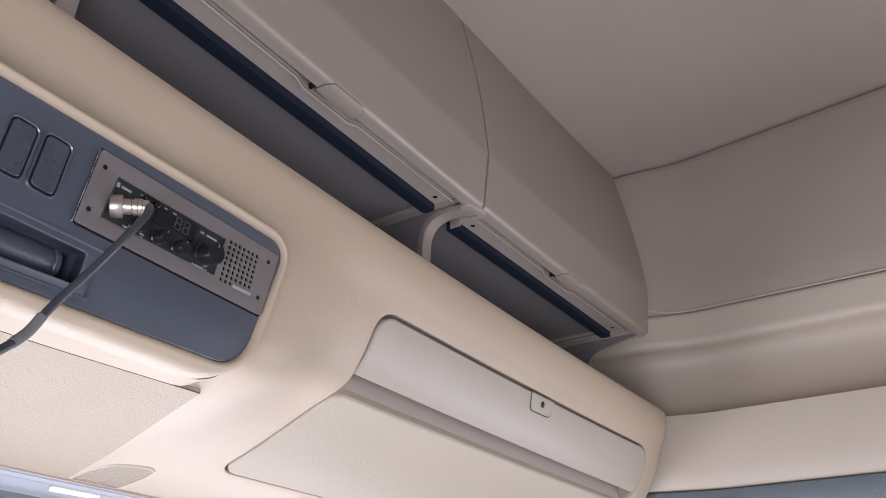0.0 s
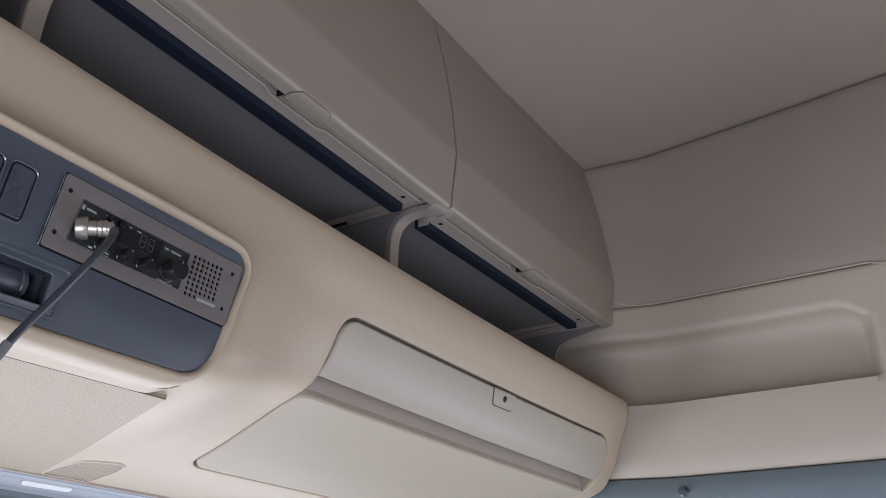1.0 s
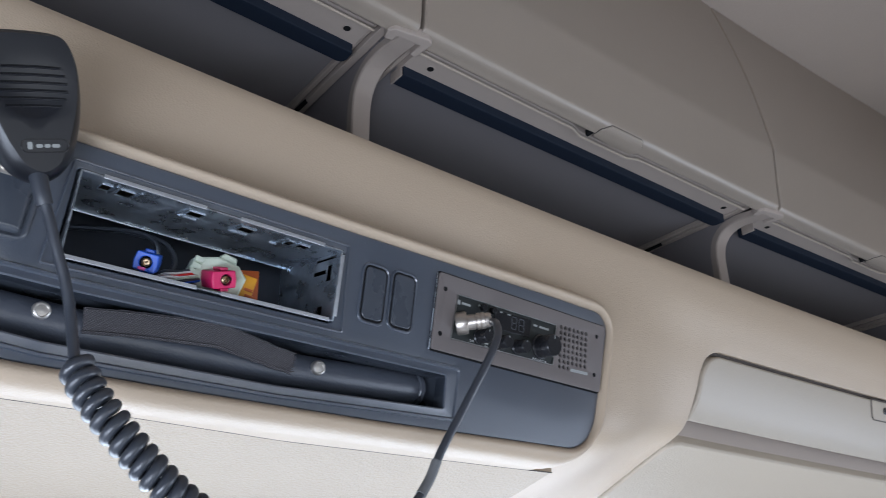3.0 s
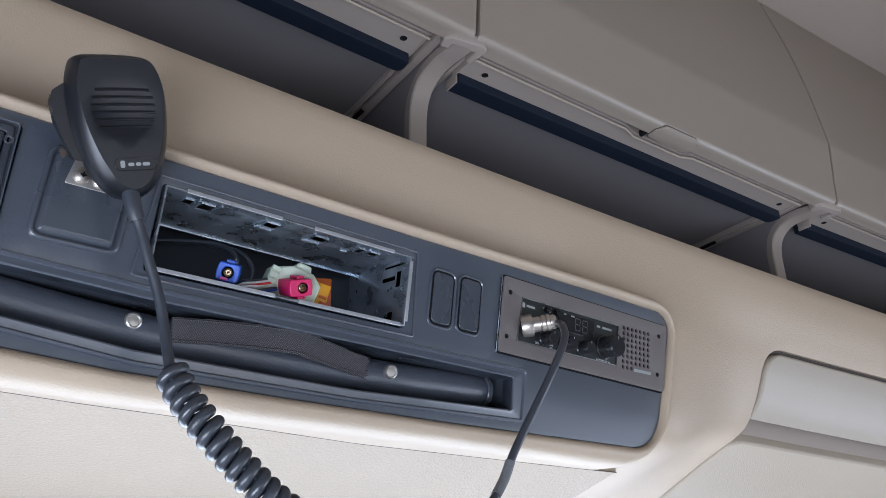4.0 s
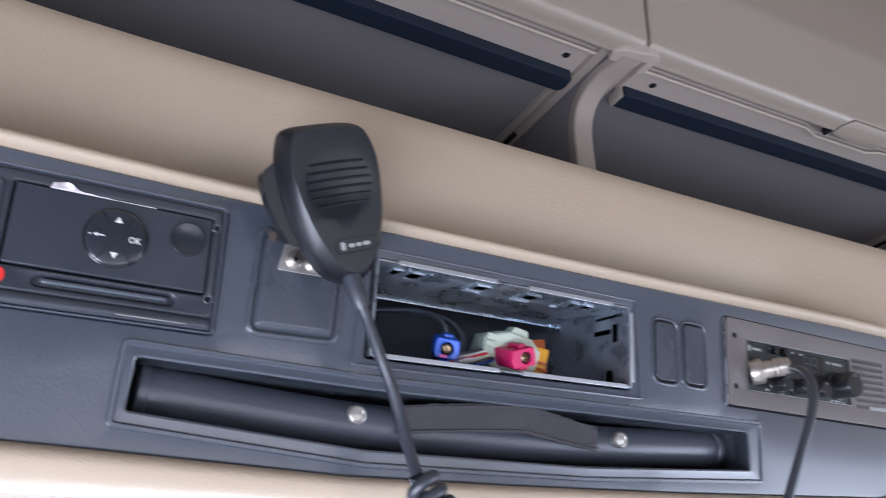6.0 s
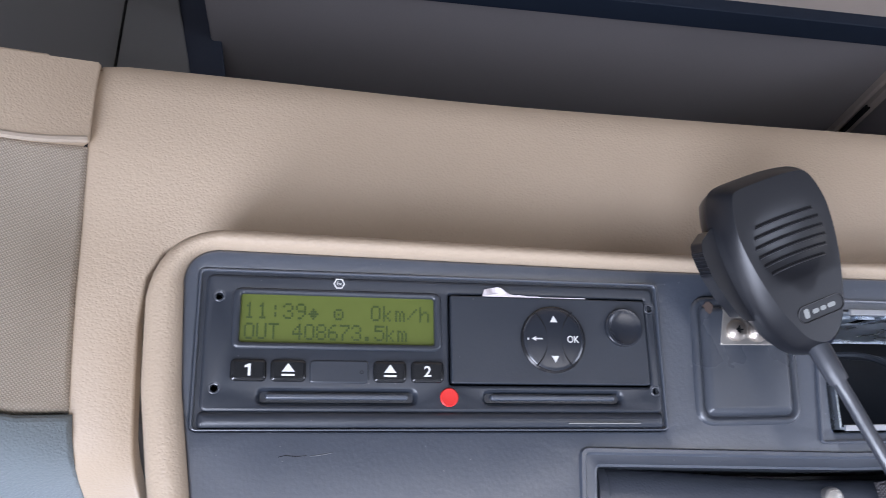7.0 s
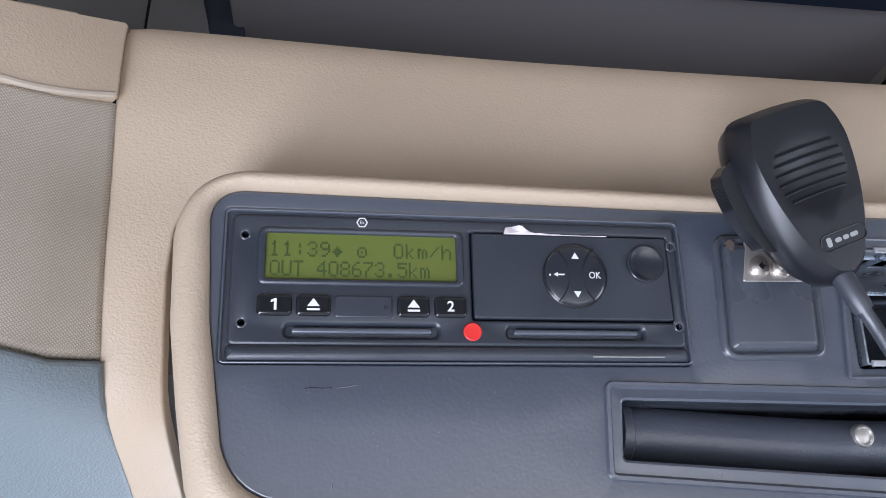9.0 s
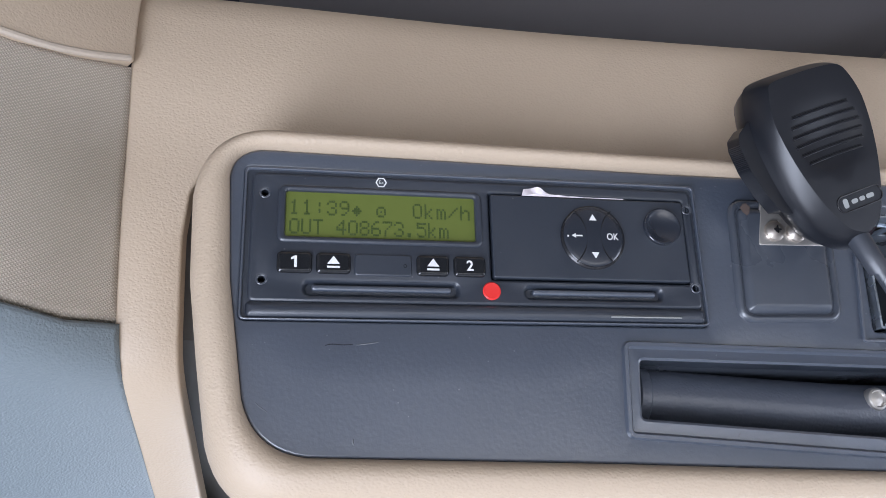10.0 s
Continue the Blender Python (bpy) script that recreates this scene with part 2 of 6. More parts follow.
def rect(u0, v0, u1, v1, r=0.0, n=4):
    r = max(r, 1e-5)
    return rounded([(u0, v0), (u1, v0), (u1, v1), (u0, v1)], r, n)


def disc(u, v, r, n=24, ry=None):
    return [(u + r * math.cos(2 * math.pi * k / n), v + (ry or r) * math.sin(2 * math.pi * k / n)) for k in range(n)]


def grown(poly, d):
    """The polygon (counter-clockwise) moved outwards by d."""
    out, n = [], len(poly)
    for i in range(n):
        p, a, b = Vector(poly[i]), Vector(poly[i - 1]), Vector(poly[(i + 1) % n])
        t1, t2 = (p - a), (b - p)
        t1 = t1.normalized() if t1.length > 1e-9 else t2.normalized()
        t2 = t2.normalized() if t2.length > 1e-9 else t1
        m = Vector((t1.y + t2.y, -t1.x - t2.x))
        m = m.normalized() if m.length > 1e-6 else Vector((t1.y, -t1.x))
        k = max(0.5, m.dot(Vector((t1.y, -t1.x))))
        out.append((p + m * d / k)[:])
    return out


def inside(poly, pts):
    pts, poly = np.asarray(pts), np.asarray(poly)
    hit = np.zeros(len(pts), bool)
    a = poly
    b = np.roll(poly, -1, 0)
    for (x1, y1), (x2, y2) in zip(a, b):
        cross = (y1 > pts[:, 1]) != (y2 > pts[:, 1])
        with np.errstate(divide="ignore", invalid="ignore"):
            xs = (x2 - x1) * (pts[:, 1] - y1) / (y2 - y1 + 1e-30) + x1
        hit ^= cross & (pts[:, 0] < xs)
    return hit


def away(poly, pts, d):
    """Which points lie further than d from the polygon's edge."""
    pts, poly = np.asarray(pts), np.asarray(poly)
    ok = np.ones(len(pts), bool)
    for p, q in zip(poly, np.roll(poly, -1, 0)):
        w = q - p
        f = np.clip(((pts - p) @ w) / (w @ w + 1e-18), 0, 1)
        ok &= np.linalg.norm(pts - p - f[:, None] * w, axis=1) > d
    return ok


def sheet(bm, outer, holes, fn, h, step):
    """A surface within a polygon and outside its holes, laid into space by fn(u, v, h)."""
    from mathutils import geometry
    pts, edges = [], []
    for poly in (outer, *holes):
        o = len(pts)
        pts += [tuple(p) for p in poly]
        edges += [(o + i, o + (i + 1) % len(poly)) for i in range(len(poly))]
    if step:
        a = np.array(outer)
        us, vs = np.arange(a[:, 0].min(), a[:, 0].max(), step), np.arange(a[:, 1].min(), a[:, 1].max(), step)
        grid = np.array([(u, v) for u in us for v in vs]) if len(us) and len(vs) else np.zeros((0, 2))
        if len(grid):
            ok = inside(outer, grid) & away(outer, grid, step * 0.45)
            for poly in holes:
                ok &= ~inside(poly, grid) & away(poly, grid, step * 0.45)
            pts += [tuple(p) for p in grid[ok]]
    vs2, _, faces, _, _, _ = geometry.delaunay_2d_cdt([Vector(p) for p in pts], edges, [], 0, 1e-7)
    mids = np.array([np.mean([vs2[i] for i in f], axis=0) for f in faces])
    keep = inside(outer, mids)
    for poly in holes:
        keep &= ~inside(poly, mids)
    made = [bm.verts.new(fn(p[0], p[1], h)) for p in vs2]
    for f, k in zip(faces, keep):
        if k:
            bm.faces.new([made[i] for i in f])
    for v in made:
        if not v.link_faces:
            bm.verts.remove(v)


def ring(bm, loops, fn, close=False):
    """Bands of quads between closed loops of (u, v, h) with equal counts."""
    rows = [[bm.verts.new(fn(*p)) for p in lp] for lp in loops]
    n = len(rows[0])
    for a, b in zip(rows, rows[1:]):
        for i in range(n):
            j = (i + 1) % n
            bm.faces.new([a[i], a[j], b[j], b[i]])
    if close:
        bm.faces.new(rows[-1])
    return rows


def dense(poly, step):
    """The polygon with its long edges cut into pieces of about step."""
    out = []
    for p, q in zip(poly, poly[1:] + poly[:1]):
        n = max(1, int(math.hypot(q[0] - p[0], q[1] - p[1]) / step))
        out += [(p[0] + (q[0] - p[0]) * k / n, p[1] + (q[1] - p[1]) * k / n) for k in range(n)]
    return out


def spline_loop(points, n=5):
    """A smooth closed curve through the points."""
    c, out = len(points), []
    for i in range(c):
        a, b, d, e = (Vector(points[(i + k) % c]) for k in (-1, 0, 1, 2))
        for k in range(n):
            f = k / n
            out.append((0.5 * (2 * b + (d - a) * f + (2 * a - 5 * b + 4 * d - e) * f * f + (3 * b - a - 3 * d + e) * f ** 3))[:])
    return out


def slab(bm, outer, holes, fn, top, thick, bev=0.001, step=0.0, back=False, segs=3):
    """A plate with rounded front edges: its face at height top, its sides reaching down by thick."""
    bev = max(bev, 1e-5)
    if step:
        outer, holes = dense([tuple(p) for p in outer], step), [dense([tuple(p) for p in h], step) for h in holes]
    inner = grown(outer, -bev)
    cuts = [grown(hole, bev) for hole in holes]
    sheet(bm, inner, cuts, fn, top, step)
    turn = [(bev * (1 - math.sin(k / segs * math.pi / 2)), bev * (1 - math.cos(k / segs * math.pi / 2))) for k in range(segs + 1)]
    ring(bm, [[(*p, top - dn) for p in grown(outer, -i)] for i, dn in turn] + [[(*p, top - thick) for p in outer]], fn)
    for hole in holes:
        ring(bm, [[(*p, top - dn) for p in grown(hole, i)] for i, dn in turn] + [[(*p, top - thick) for p in hole]], fn)
    if back:
        sheet(bm, outer, holes, fn, top - thick, 0)


def dish(bm, outer, fn, top, depth, bev=0.001, draft=0.0):
    """A closed hollow below top, with a floor."""
    ring(bm, [[(*p, top) for p in grown(outer, bev)], [(*p, top - bev) for p in outer], [(*p, top - depth) for p in grown(outer, -draft)]], fn)
    sheet(bm, grown(outer, -draft), [], fn, top - depth, 0)


def plate(name, outer, fn, top, thick, material, parent, bev=0.001, step=0.0, holes=(), label="", angle=35):
    bm = bmesh.new()
    slab(bm, outer, list(holes), fn, top, thick, bev, step)
    return part(name, bm, material, parent, label, angle=angle)


def tube(bm, pts, r, n=10, caps=True, flat=1.0):
    """A round bar along a line of points; r may be a list."""
    pts = [Vector(p) for p in pts]
    rows, up = [], None
    for i, p in enumerate(pts):
        t = (pts[min(i + 1, len(pts) - 1)] - pts[max(i - 1, 0)]).normalized()
        if up is None:
            up = t.orthogonal().normalized()
        up = (up - t * up.dot(t)).normalized()
        side = t.cross(up)
        rr = r[i] if isinstance(r, (list, tuple)) else r
        rows.append([bm.verts.new(p + (up * math.cos(a) + side * math.sin(a) * flat) * rr) for a in (2 * math.pi * k / n for k in range(n))])
    for a, b in zip(rows, rows[1:]):
        for k in range(n):
            bm.faces.new([a[k], a[(k + 1) % n], b[(k + 1) % n], b[k]])
    if caps:
        bm.faces.new(rows[0][::-1])
        bm.faces.new(rows[-1])


def lathe(bm, prof, fn, u, v, n=24):
    """A turned shape round the axis at (u, v): prof is (radius, height)."""
    loops = [[(u + r * math.cos(2 * math.pi * k / n), v + r * math.sin(2 * math.pi * k / n), h) for k in range(n)] for r, h in prof]
    rows = ring(bm, loops, fn)
    if prof[-1][0] > 1e-5:
        bm.faces.new(rows[-1])


def box(bm, p, q, bev=0.0):
    """An upright block between two corners."""
    (x0, y0, z0), (x1, y1, z1) = p, q
    made = bmesh.ops.create_cube(bm, size=1.0, matrix=Matrix.Translation(((x0 + x1) / 2, (y0 + y1) / 2, (z0 + z1) / 2)) @ Matrix.Diagonal((x1 - x0, y1 - y0, z1 - z0, 1)))
    if bev:
        bmesh.ops.bevel(bm, geom=list({e for v in made["verts"] for e in v.link_edges}), offset=bev, segments=2, profile=0.5, affect="EDGES")


def sweep(bm, prof, xs, place):
    """A grid: place(x, y, z) for each x of xs and each (y, z) of prof."""
    rows = [[bm.verts.new(place(x, y, z)) for y, z in prof] for x in xs]
    for a, b in zip(rows, rows[1:]):
        for k in range(len(prof) - 1):
            bm.faces.new([a[k], b[k], b[k + 1], a[k + 1]])
    return rows


def smooth_line(pts, n=6):
    """A smooth curve through the points."""
    pts = [Vector(p) for p in pts]
    out = []
    for i in range(len(pts) - 1):
        a, b, c, d = pts[max(i - 1, 0)], pts[i], pts[i + 1], pts[min(i + 2, len(pts) - 1)]
        for k in range(n):
            f = k / n
            out.append(0.5 * (2 * b + (c - a) * f + (2 * a - 5 * b + 4 * c - d) * f * f + (3 * b - a - 3 * c + d) * f ** 3))
    return out + [pts[-1]]


def text(name, words, fn, u, v, size, h, material, parent, align="CENTER", wide=1.0, turn=0.0, bold=0.0):
    """Raised letters in the built-in font, laid on a surface."""
    cu = bpy.data.curves.new(name, "FONT")
    cu.body, cu.size, cu.align_x, cu.align_y, cu.extrude, cu.resolution_u, cu.offset = words, 1.0, align, "CENTER", 0.0, 3, bold
    tmp = new(name, cu)
    me = bpy.data.meshes.new_from_object(tmp)
    bpy.data.objects.remove(tmp)
    bpy.data.curves.remove(cu)
    bm = bmesh.new()
    bm.from_mesh(me)
    bpy.data.meshes.remove(me)
    c, s = math.cos(turn), math.sin(turn)
    for w in bm.verts:
        x, y = w.co.x * size * wide, w.co.y * size
        w.co = fn(u + c * x - s * y, v + s * x + c * y, h)
    return part(name, bm, material, parent, smooth=False)


# ---- the large surfaces of the front overhead console ----
def bow(x):
    return -0.022 * ((x - 0.05) / 0.85) ** 2


SECTION = [p[:] for p in smooth_line([(1.075, 1.9035), (1.060, 1.9035), (1.0425, 1.9050), (1.0404, 1.9034), (1.0400, 1.895), (1.0408, 1.88), (1.045, 1.86), (1.058, 1.83), (1.068, 1.80),
                                      (1.084, 1.768), (1.103, 1.745), (1.15, 1.7265), (1.19, 1.710), (1.23, 1.694), (1.265, 1.682), (1.297, 1.672), (1.35, 1.66), (1.40, 1.652)], 5)][::-1]
ARC = [0.0]
for a, b in zip(SECTION, SECTION[1:]):
    ARC.append(ARC[-1] + math.hypot(b[0] - a[0], b[1] - a[1]))
SY, SZ = [p[0] for p in SECTION], [p[1] for p in SECTION]


# beside the dark panel the fascia swells out to meet its frame and the pad below
SWELL_Z = (1.66, 1.672, 1.682, 1.694, 1.710, 1.7265, 1.745, 1.768, 1.80, 1.83, 1.862)
SWELL_DY = (0, 0, 0, -0.014, -0.024, -0.036, -0.038, -0.030, -0.021, -0.015, 0)
SWELL_DZ = (0, -0.004, -0.0125, -0.020, -0.028, -0.034, -0.034, -0.020, -0.006, -0.001, 0)


FINE_Z = np.linspace(1.63, 1.93, 151)
BLUR = np.exp(-np.linspace(-2.2, 2.2, 19) ** 2 / 2)
SWELL_DY = np.convolve(np.pad(np.interp(FINE_Z, SWELL_Z, SWELL_DY), 9, mode="edge"), BLUR / BLUR.sum(), "valid")
SWELL_DZ = np.convolve(np.pad(np.interp(FINE_Z, SWELL_Z, SWELL_DZ), 9, mode="edge"), BLUR / BLUR.sum(), "valid")
SWELL_Z = FINE_Z


def ease(f):
    f = max(0.0, min(1.0, f))
    return f * f * (3 - 2 * f)


def fas(x, v, h=0.0):
    """A place on the fascia: x along it, v metres up its section from the windscreen, h out of it."""
    y, z = np.interp(v, ARC, SY), np.interp(v, ARC, SZ)
    y2, z2 = np.interp(v + 0.006, ARC, SY), np.interp(v + 0.006, ARC, SZ)
    y1, z1 = np.interp(v - 0.006, ARC, SY), np.interp(v - 0.006, ARC, SZ)
    n = Vector((0, -(z2 - z1), y2 - y1)).normalized()
    if x < -0.70:
        y += 0.004 * ease((x + 0.795) / 0.024) * ease((1.818 - z) / 0.03)
    w = ease((x + 0.155) / 0.06) * (1 - ease((x + 0.012) / 0.155)) + 0.3 * ease((-0.70 - x) / 0.05)
    z += 0.0042 * ease((-0.60 - x) / 0.2) * ease((z - 1.86) / 0.04)
    return Vector((x, y + bow(x) + w * float(np.interp(z, SWELL_Z, SWELL_DY)), z + w * float(np.interp(z, SWELL_Z, SWELL_DZ)))) + n * h


def v_of_z(z):
    return float(np.interp(z, SZ, ARC))


def v_of_y(y):
    return float(np.interp(-y, [-p for p in SY[:46]], ARC[:46]))


V_TOP = ARC[-1]
PO = Vector((-0.74, 1.0, 1.75))
PU, PV, PN = Vector((0.99776, 0.06685, 0.0)), Vector((0.01073, -0.16017, 0.98703)), Vector((0.06598, -0.98482, -0.16053))


def pan(u, v, h=0.0):
    """A place on the plane of the dark control panel, in metres from the tachograph's lower left screw."""
    return PO + PU * u + PV * v + PN * h


TU, TV = Vector((0.99848, 0.05366, 0.01237)), Vector((-0.0036, -0.16022, 0.98707))
TN = TU.cross(TV).normalized()


def tac(u, v, h=0.0):
    """A place on the tachograph's face, in millimetres; h in metres."""
    return PO + TU * (u / 1000) + TV * (v / 1000) + TN * h


def mm(points):
    return [(a / 1000, b / 1000) for a, b in points]


# the dark panel's outline and the beige rim round it
INNER = rounded(mm([(-15, 53.0), (-11.5, 0), (-1.5, -64.5), (137, -67), (250, -70), (347, -68.5), (477, -65), (706, -56), (725.5, 67), (650, 66), (438, 60.0), (260, 56), (163, 54.2)]),
                [0.012, 0.06, 0.024, 0.01, 0.01, 0.01, 0.01, 0.034, 0.017, 0.01, 0.01, 0.01, 0.01], 9)
OUTER = rounded(mm([(-29, 61.5), (-26.2, 0), (-13.5, -85), (137, -85.5), (250, -86), (347, -84), (477, -80), (716, -74), (732, 77.5), (650, 76), (438, 68.5), (260, 63.5), (163, 62)]),
                [0.028, 0.06, 0.03, 0.01, 0.01, 0.01, 0.01, 0.060, 0.032, 0.01, 0.01, 0.01, 0.01], 9)

console = thing("overhead_console", (0.05, 1.2, 1.66), "curved beige grained plastic overhead console above the windscreen", "overhead console", kind="structure")

FX0, FX1 = -0.806, 0.935
FLAP = rounded([(0.156, v_of_y(1.288)), (0.892, v_of_y(1.288)), (0.888, v_of_z(1.829)), (0.155, v_of_z(1.8255))], [0.022, 0.03, 0.03, 0.028], 8)
HOLE = rounded([(-0.7805, v_of_z(1.70)), (-0.745, v_of_z(1.685)), (-0.745, v_of_y(1.377)), (0.004, v_of_y(1.377)), (-0.085, v_of_z(1.705)), (-0.075, v_of_z(1.745)), (-0.045, v_of_z(1.78)), (-0.045, v_of_z(1.816)), (-0.60, v_of_z(1.8190)), (-0.748, v_of_z(1.831)), (-0.761, v_of_z(1.8285)), (-0.771, v_of_z(1.822)), (-0.7773, v_of_z(1.811)), (-0.7798, v_of_z(1.794))], 0.008, 4)
SPEAKER = rounded([(0.036, v_of_y(1.383)), (0.097, v_of_y(1.383)), (0.0995, v_of_y(1.334)), (0.096, v_of_y(1.319)), (0.084, v_of_y(1.3125)), (0.046, v_of_y(1.320)), (0.034, v_of_y(1.349))], [0.003, 0.003, 0.01, 0.006, 0.006, 0.02, 0.03], 5)
bm = bmesh.new()
slab(bm, [(FX0, 0.0), (FX1, 0.0), (FX1, V_TOP), (FX0, V_TOP)], [FLAP, HOLE, SPEAKER], fas, 0.0, 0.010, 0.0015, 0.010)
part("fascia", bm, BEIGE, console)

cuts = [max(1, int(math.dist(p, q) / 0.012)) for p, q in zip(OUTER, OUTER[1:] + OUTER[:1])]
finer = lambda lp: [(p[0] + (q[0] - p[0]) * k / n, p[1] + (q[1] - p[1]) * k / n) for p, q, n in zip(lp, lp[1:] + lp[:1], cuts) for k in range(n)]
INNER, OUTER = finer(INNER), finer(OUTER)
bm = bmesh.new()
mixl = lambda f, h: [((1 - f) * a[0] + f * b[0], (1 - f) * a[1] + f * b[1], h - 0.011 * f * f * ease((-b[1] - 0.03) / 0.04)) for a, b in zip(INNER, OUTER)]


def seam_at(u):
    """Where the rim's underside meets the pad: height and depth from the panel's plane."""
    return float(np.interp(u, [0, 0.26, 0.32, 0.455, 0.58, 0.65, 0.722], [-0.083, -0.0821, -0.0811, -0.0805, -0.0762, -0.0745, -0.0727])), float(np.interp(u, [0.58, 0.722], [-0.075, -0.055]))


def under_rim(k, f, d):
    """Loops behind the rim: its underside runs back to a seam that lies deeper towards the left."""
    out = []
    for a, b in zip(INNER, OUTER):
        e = ease((-b[1] - 0.015) / 0.055) * ease((b[0] + 0.02) / 0.05)
        sv, seam = seam_at(b[0])
        u, v, h = (1 - f) * a[0] + f * b[0], (1 - f) * a[1] + f * b[1], d
        low = (min(b[0], 0.7215), (sv if k >= 1 else b[1] * (1 - k) + sv * k) + 0.006 * max(0.0, k - 1), seam * min(k, 1.0) - 0.002 * max(0.0, k - 1))
        out.append((u + (low[0] - u) * e, v + (low[1] - v) * e, h + (low[2] - h) * e))
    return out


ring(bm, [mixl(0, -0.006), mixl(0.0, 0.0005), mixl(0.06, 0.0025), mixl(0.16, 0.0045), mixl(0.32, 0.0058), mixl(0.5, 0.0060), mixl(0.7, 0.0052), mixl(0.86, 0.0028), mixl(0.96, -0.001), mixl(1.0, -0.005),
          mixl(1.02, -0.010), under_rim(0.3, 1.0, -0.028), under_rim(0.7, 0.99, -0.042), under_rim(0.985, 0.97, -0.055), under_rim(1.0, 0.96, -0.0555), under_rim(1.3, 0.93, -0.0575), under_rim(2.0, 0.80, -0.0580), under_rim(3.0, 0.80, -0.085)], pan)
part("panel_rim", bm, BEIGE, console, "raised rounded beige frame round the dark panel", angle=60)

# floor of the gap beside the rim, greyed for beige plastic in shade
bm = bmesh.new()
sweep(bm, [(v, 0) for v in np.linspace(v_of_z(1.66), v_of_z(1.86), 14)], np.linspace(-0.803, -0.56, 14), lambda x, v, h: fas(x, v, -0.020))
part("rim_gap_shade", bm, TAUPE_DIM, console)

# pale pad under the rim, running forward to the windscreen header
pad = thing("underside_pad", (-0.38, 1.25, 1.65), "pale beige foam-grained pad under the console rim", "trim pad", kind="structure")


def under(x, f, h=0.0):
    """The pad's surface: f runs from the rim (0) to the windscreen header (1)."""
    u = (x - PO.x + 0.004) / PU.x
    sv, sh = seam_at(u)
    a, c = pan(u, sv + 0.0009, sh - 0.0024), Vector((x, 1.386 + bow(x), 1.6530))
    a.x = x
    b = (a + c) / 2 - Vector((0, 0, 0.0025))
    p = (1 - f) ** 2 * a + 2 * f * (1 - f) * b + f * f * c
    return p + Vector((0, -0.1, -1)).normalized() * h


bm = bmesh.new()
slab(bm, rounded([(-0.752, 0.006), (-0.0215, 0.006), (-0.010, 0.20), (0.004, 0.42), (0.020, 0.68), (0.036, 1.0), (-0.752, 1.0)], [0.002, 0.003, 0.03, 0.05, 0.1, 0.002, 0.002], 4), [], lambda x, f, h: under(x, f, h), 0.0, 0.03, 0.0022, 0.02)
part("pad_cover", bm, PAD, pad)
bm = bmesh.new()
tube(bm, [under(x, 0.0, 0.0006) for x in np.linspace(-0.75, -0.024, 40)], 0.00055, 6)
part("seam_gap", bm, DIM_TAUPE, pad)

# ---- dark control panel ----
panel = thing("control_panel", (-0.38, 1.03, 1.69), "black grained plastic control panel with worn edges in the console", "control panel")
TACHO_CUT = rounded([tuple(((tac(u, v) - PO).dot(PU), (tac(u, v) - PO).dot(PV))) for u, v in ((-7.6, -15.6), (179.2, -15.6), (179.6, 45), (-7.6, 45.4))], 0.002, 3)
BOX = rounded(mm([(256, -12.5), (434, -7.5), (436.5, 44.5), (257, 40.5)]), 0.0015, 3)
POCKET = rounded(mm([(147, -50), (260, -57), (400, -55), (538, -47), (538, -23), (400, -25), (260, -28), (148, -27)]), 0.0016, 4)
CB_CUT = rounded(mm([(521, -4), (712, -3), (714, 52), (521, 50)]), 0.001, 3)
bm = bmesh.new()
slab(bm, INNER, [TACHO_CUT, BOX, POCKET, CB_CUT], pan, 0.0, 0.012, 0.0012, 0.03)
part("panel_face", bm, BLACK, panel)
bm = bmesh.new()
dish(bm, POCKET, pan, -0.011, 0.04, 0.0003, 0.002)
part("pocket_tray", bm, BLACK_SMOOTH, panel)
bm = bmesh.new()
POCKET_OUT = rounded(mm([(139.5, -58), (260, -66), (400, -63.5), (550.5, -55.5), (552.5, -14), (400, -17), (260, -20), (140.5, -19)]), 0.004, 4)
ring(bm, [[(*p, -0.001) for p in POCKET_OUT], [(*p, 0.0016) for p in grown(POCKET_OUT, -0.001)], [(*p, 0.0016) for p in grown(POCKET_OUT, -0.0025)],
          [(*p, 0.0002) for p in grown(POCKET_OUT, -0.0035)], [(*p, 0.0004) for p in grown(POCKET, 0.002)], [(*p, 0.0006) for p in grown(POCKET, 0.001)],
          [(*p, 0.0000) for p in POCKET], [(*p, -0.012) for p in POCKET]], pan)
part("pocket_surround", bm, BLACK, panel)
RIDGE = rounded(mm([(249, -17.5), (443.5, -12.5), (440.5, 50), (253.5, 46)]), 0.002, 4)
bm = bmesh.new()
ring(bm, [[(*p, -0.001) for p in RIDGE], [(*p, 0.0010) for p in grown(RIDGE, -0.0003)], [(*p, 0.0012) for p in grown(RIDGE, -0.0009)], [(*p, 0.0010) for p in grown(RIDGE, -0.0015)], [(*p, -0.001) for p in grown(RIDGE, -0.0018)]], pan)
part("opening_ridge", bm, BLACK, panel)
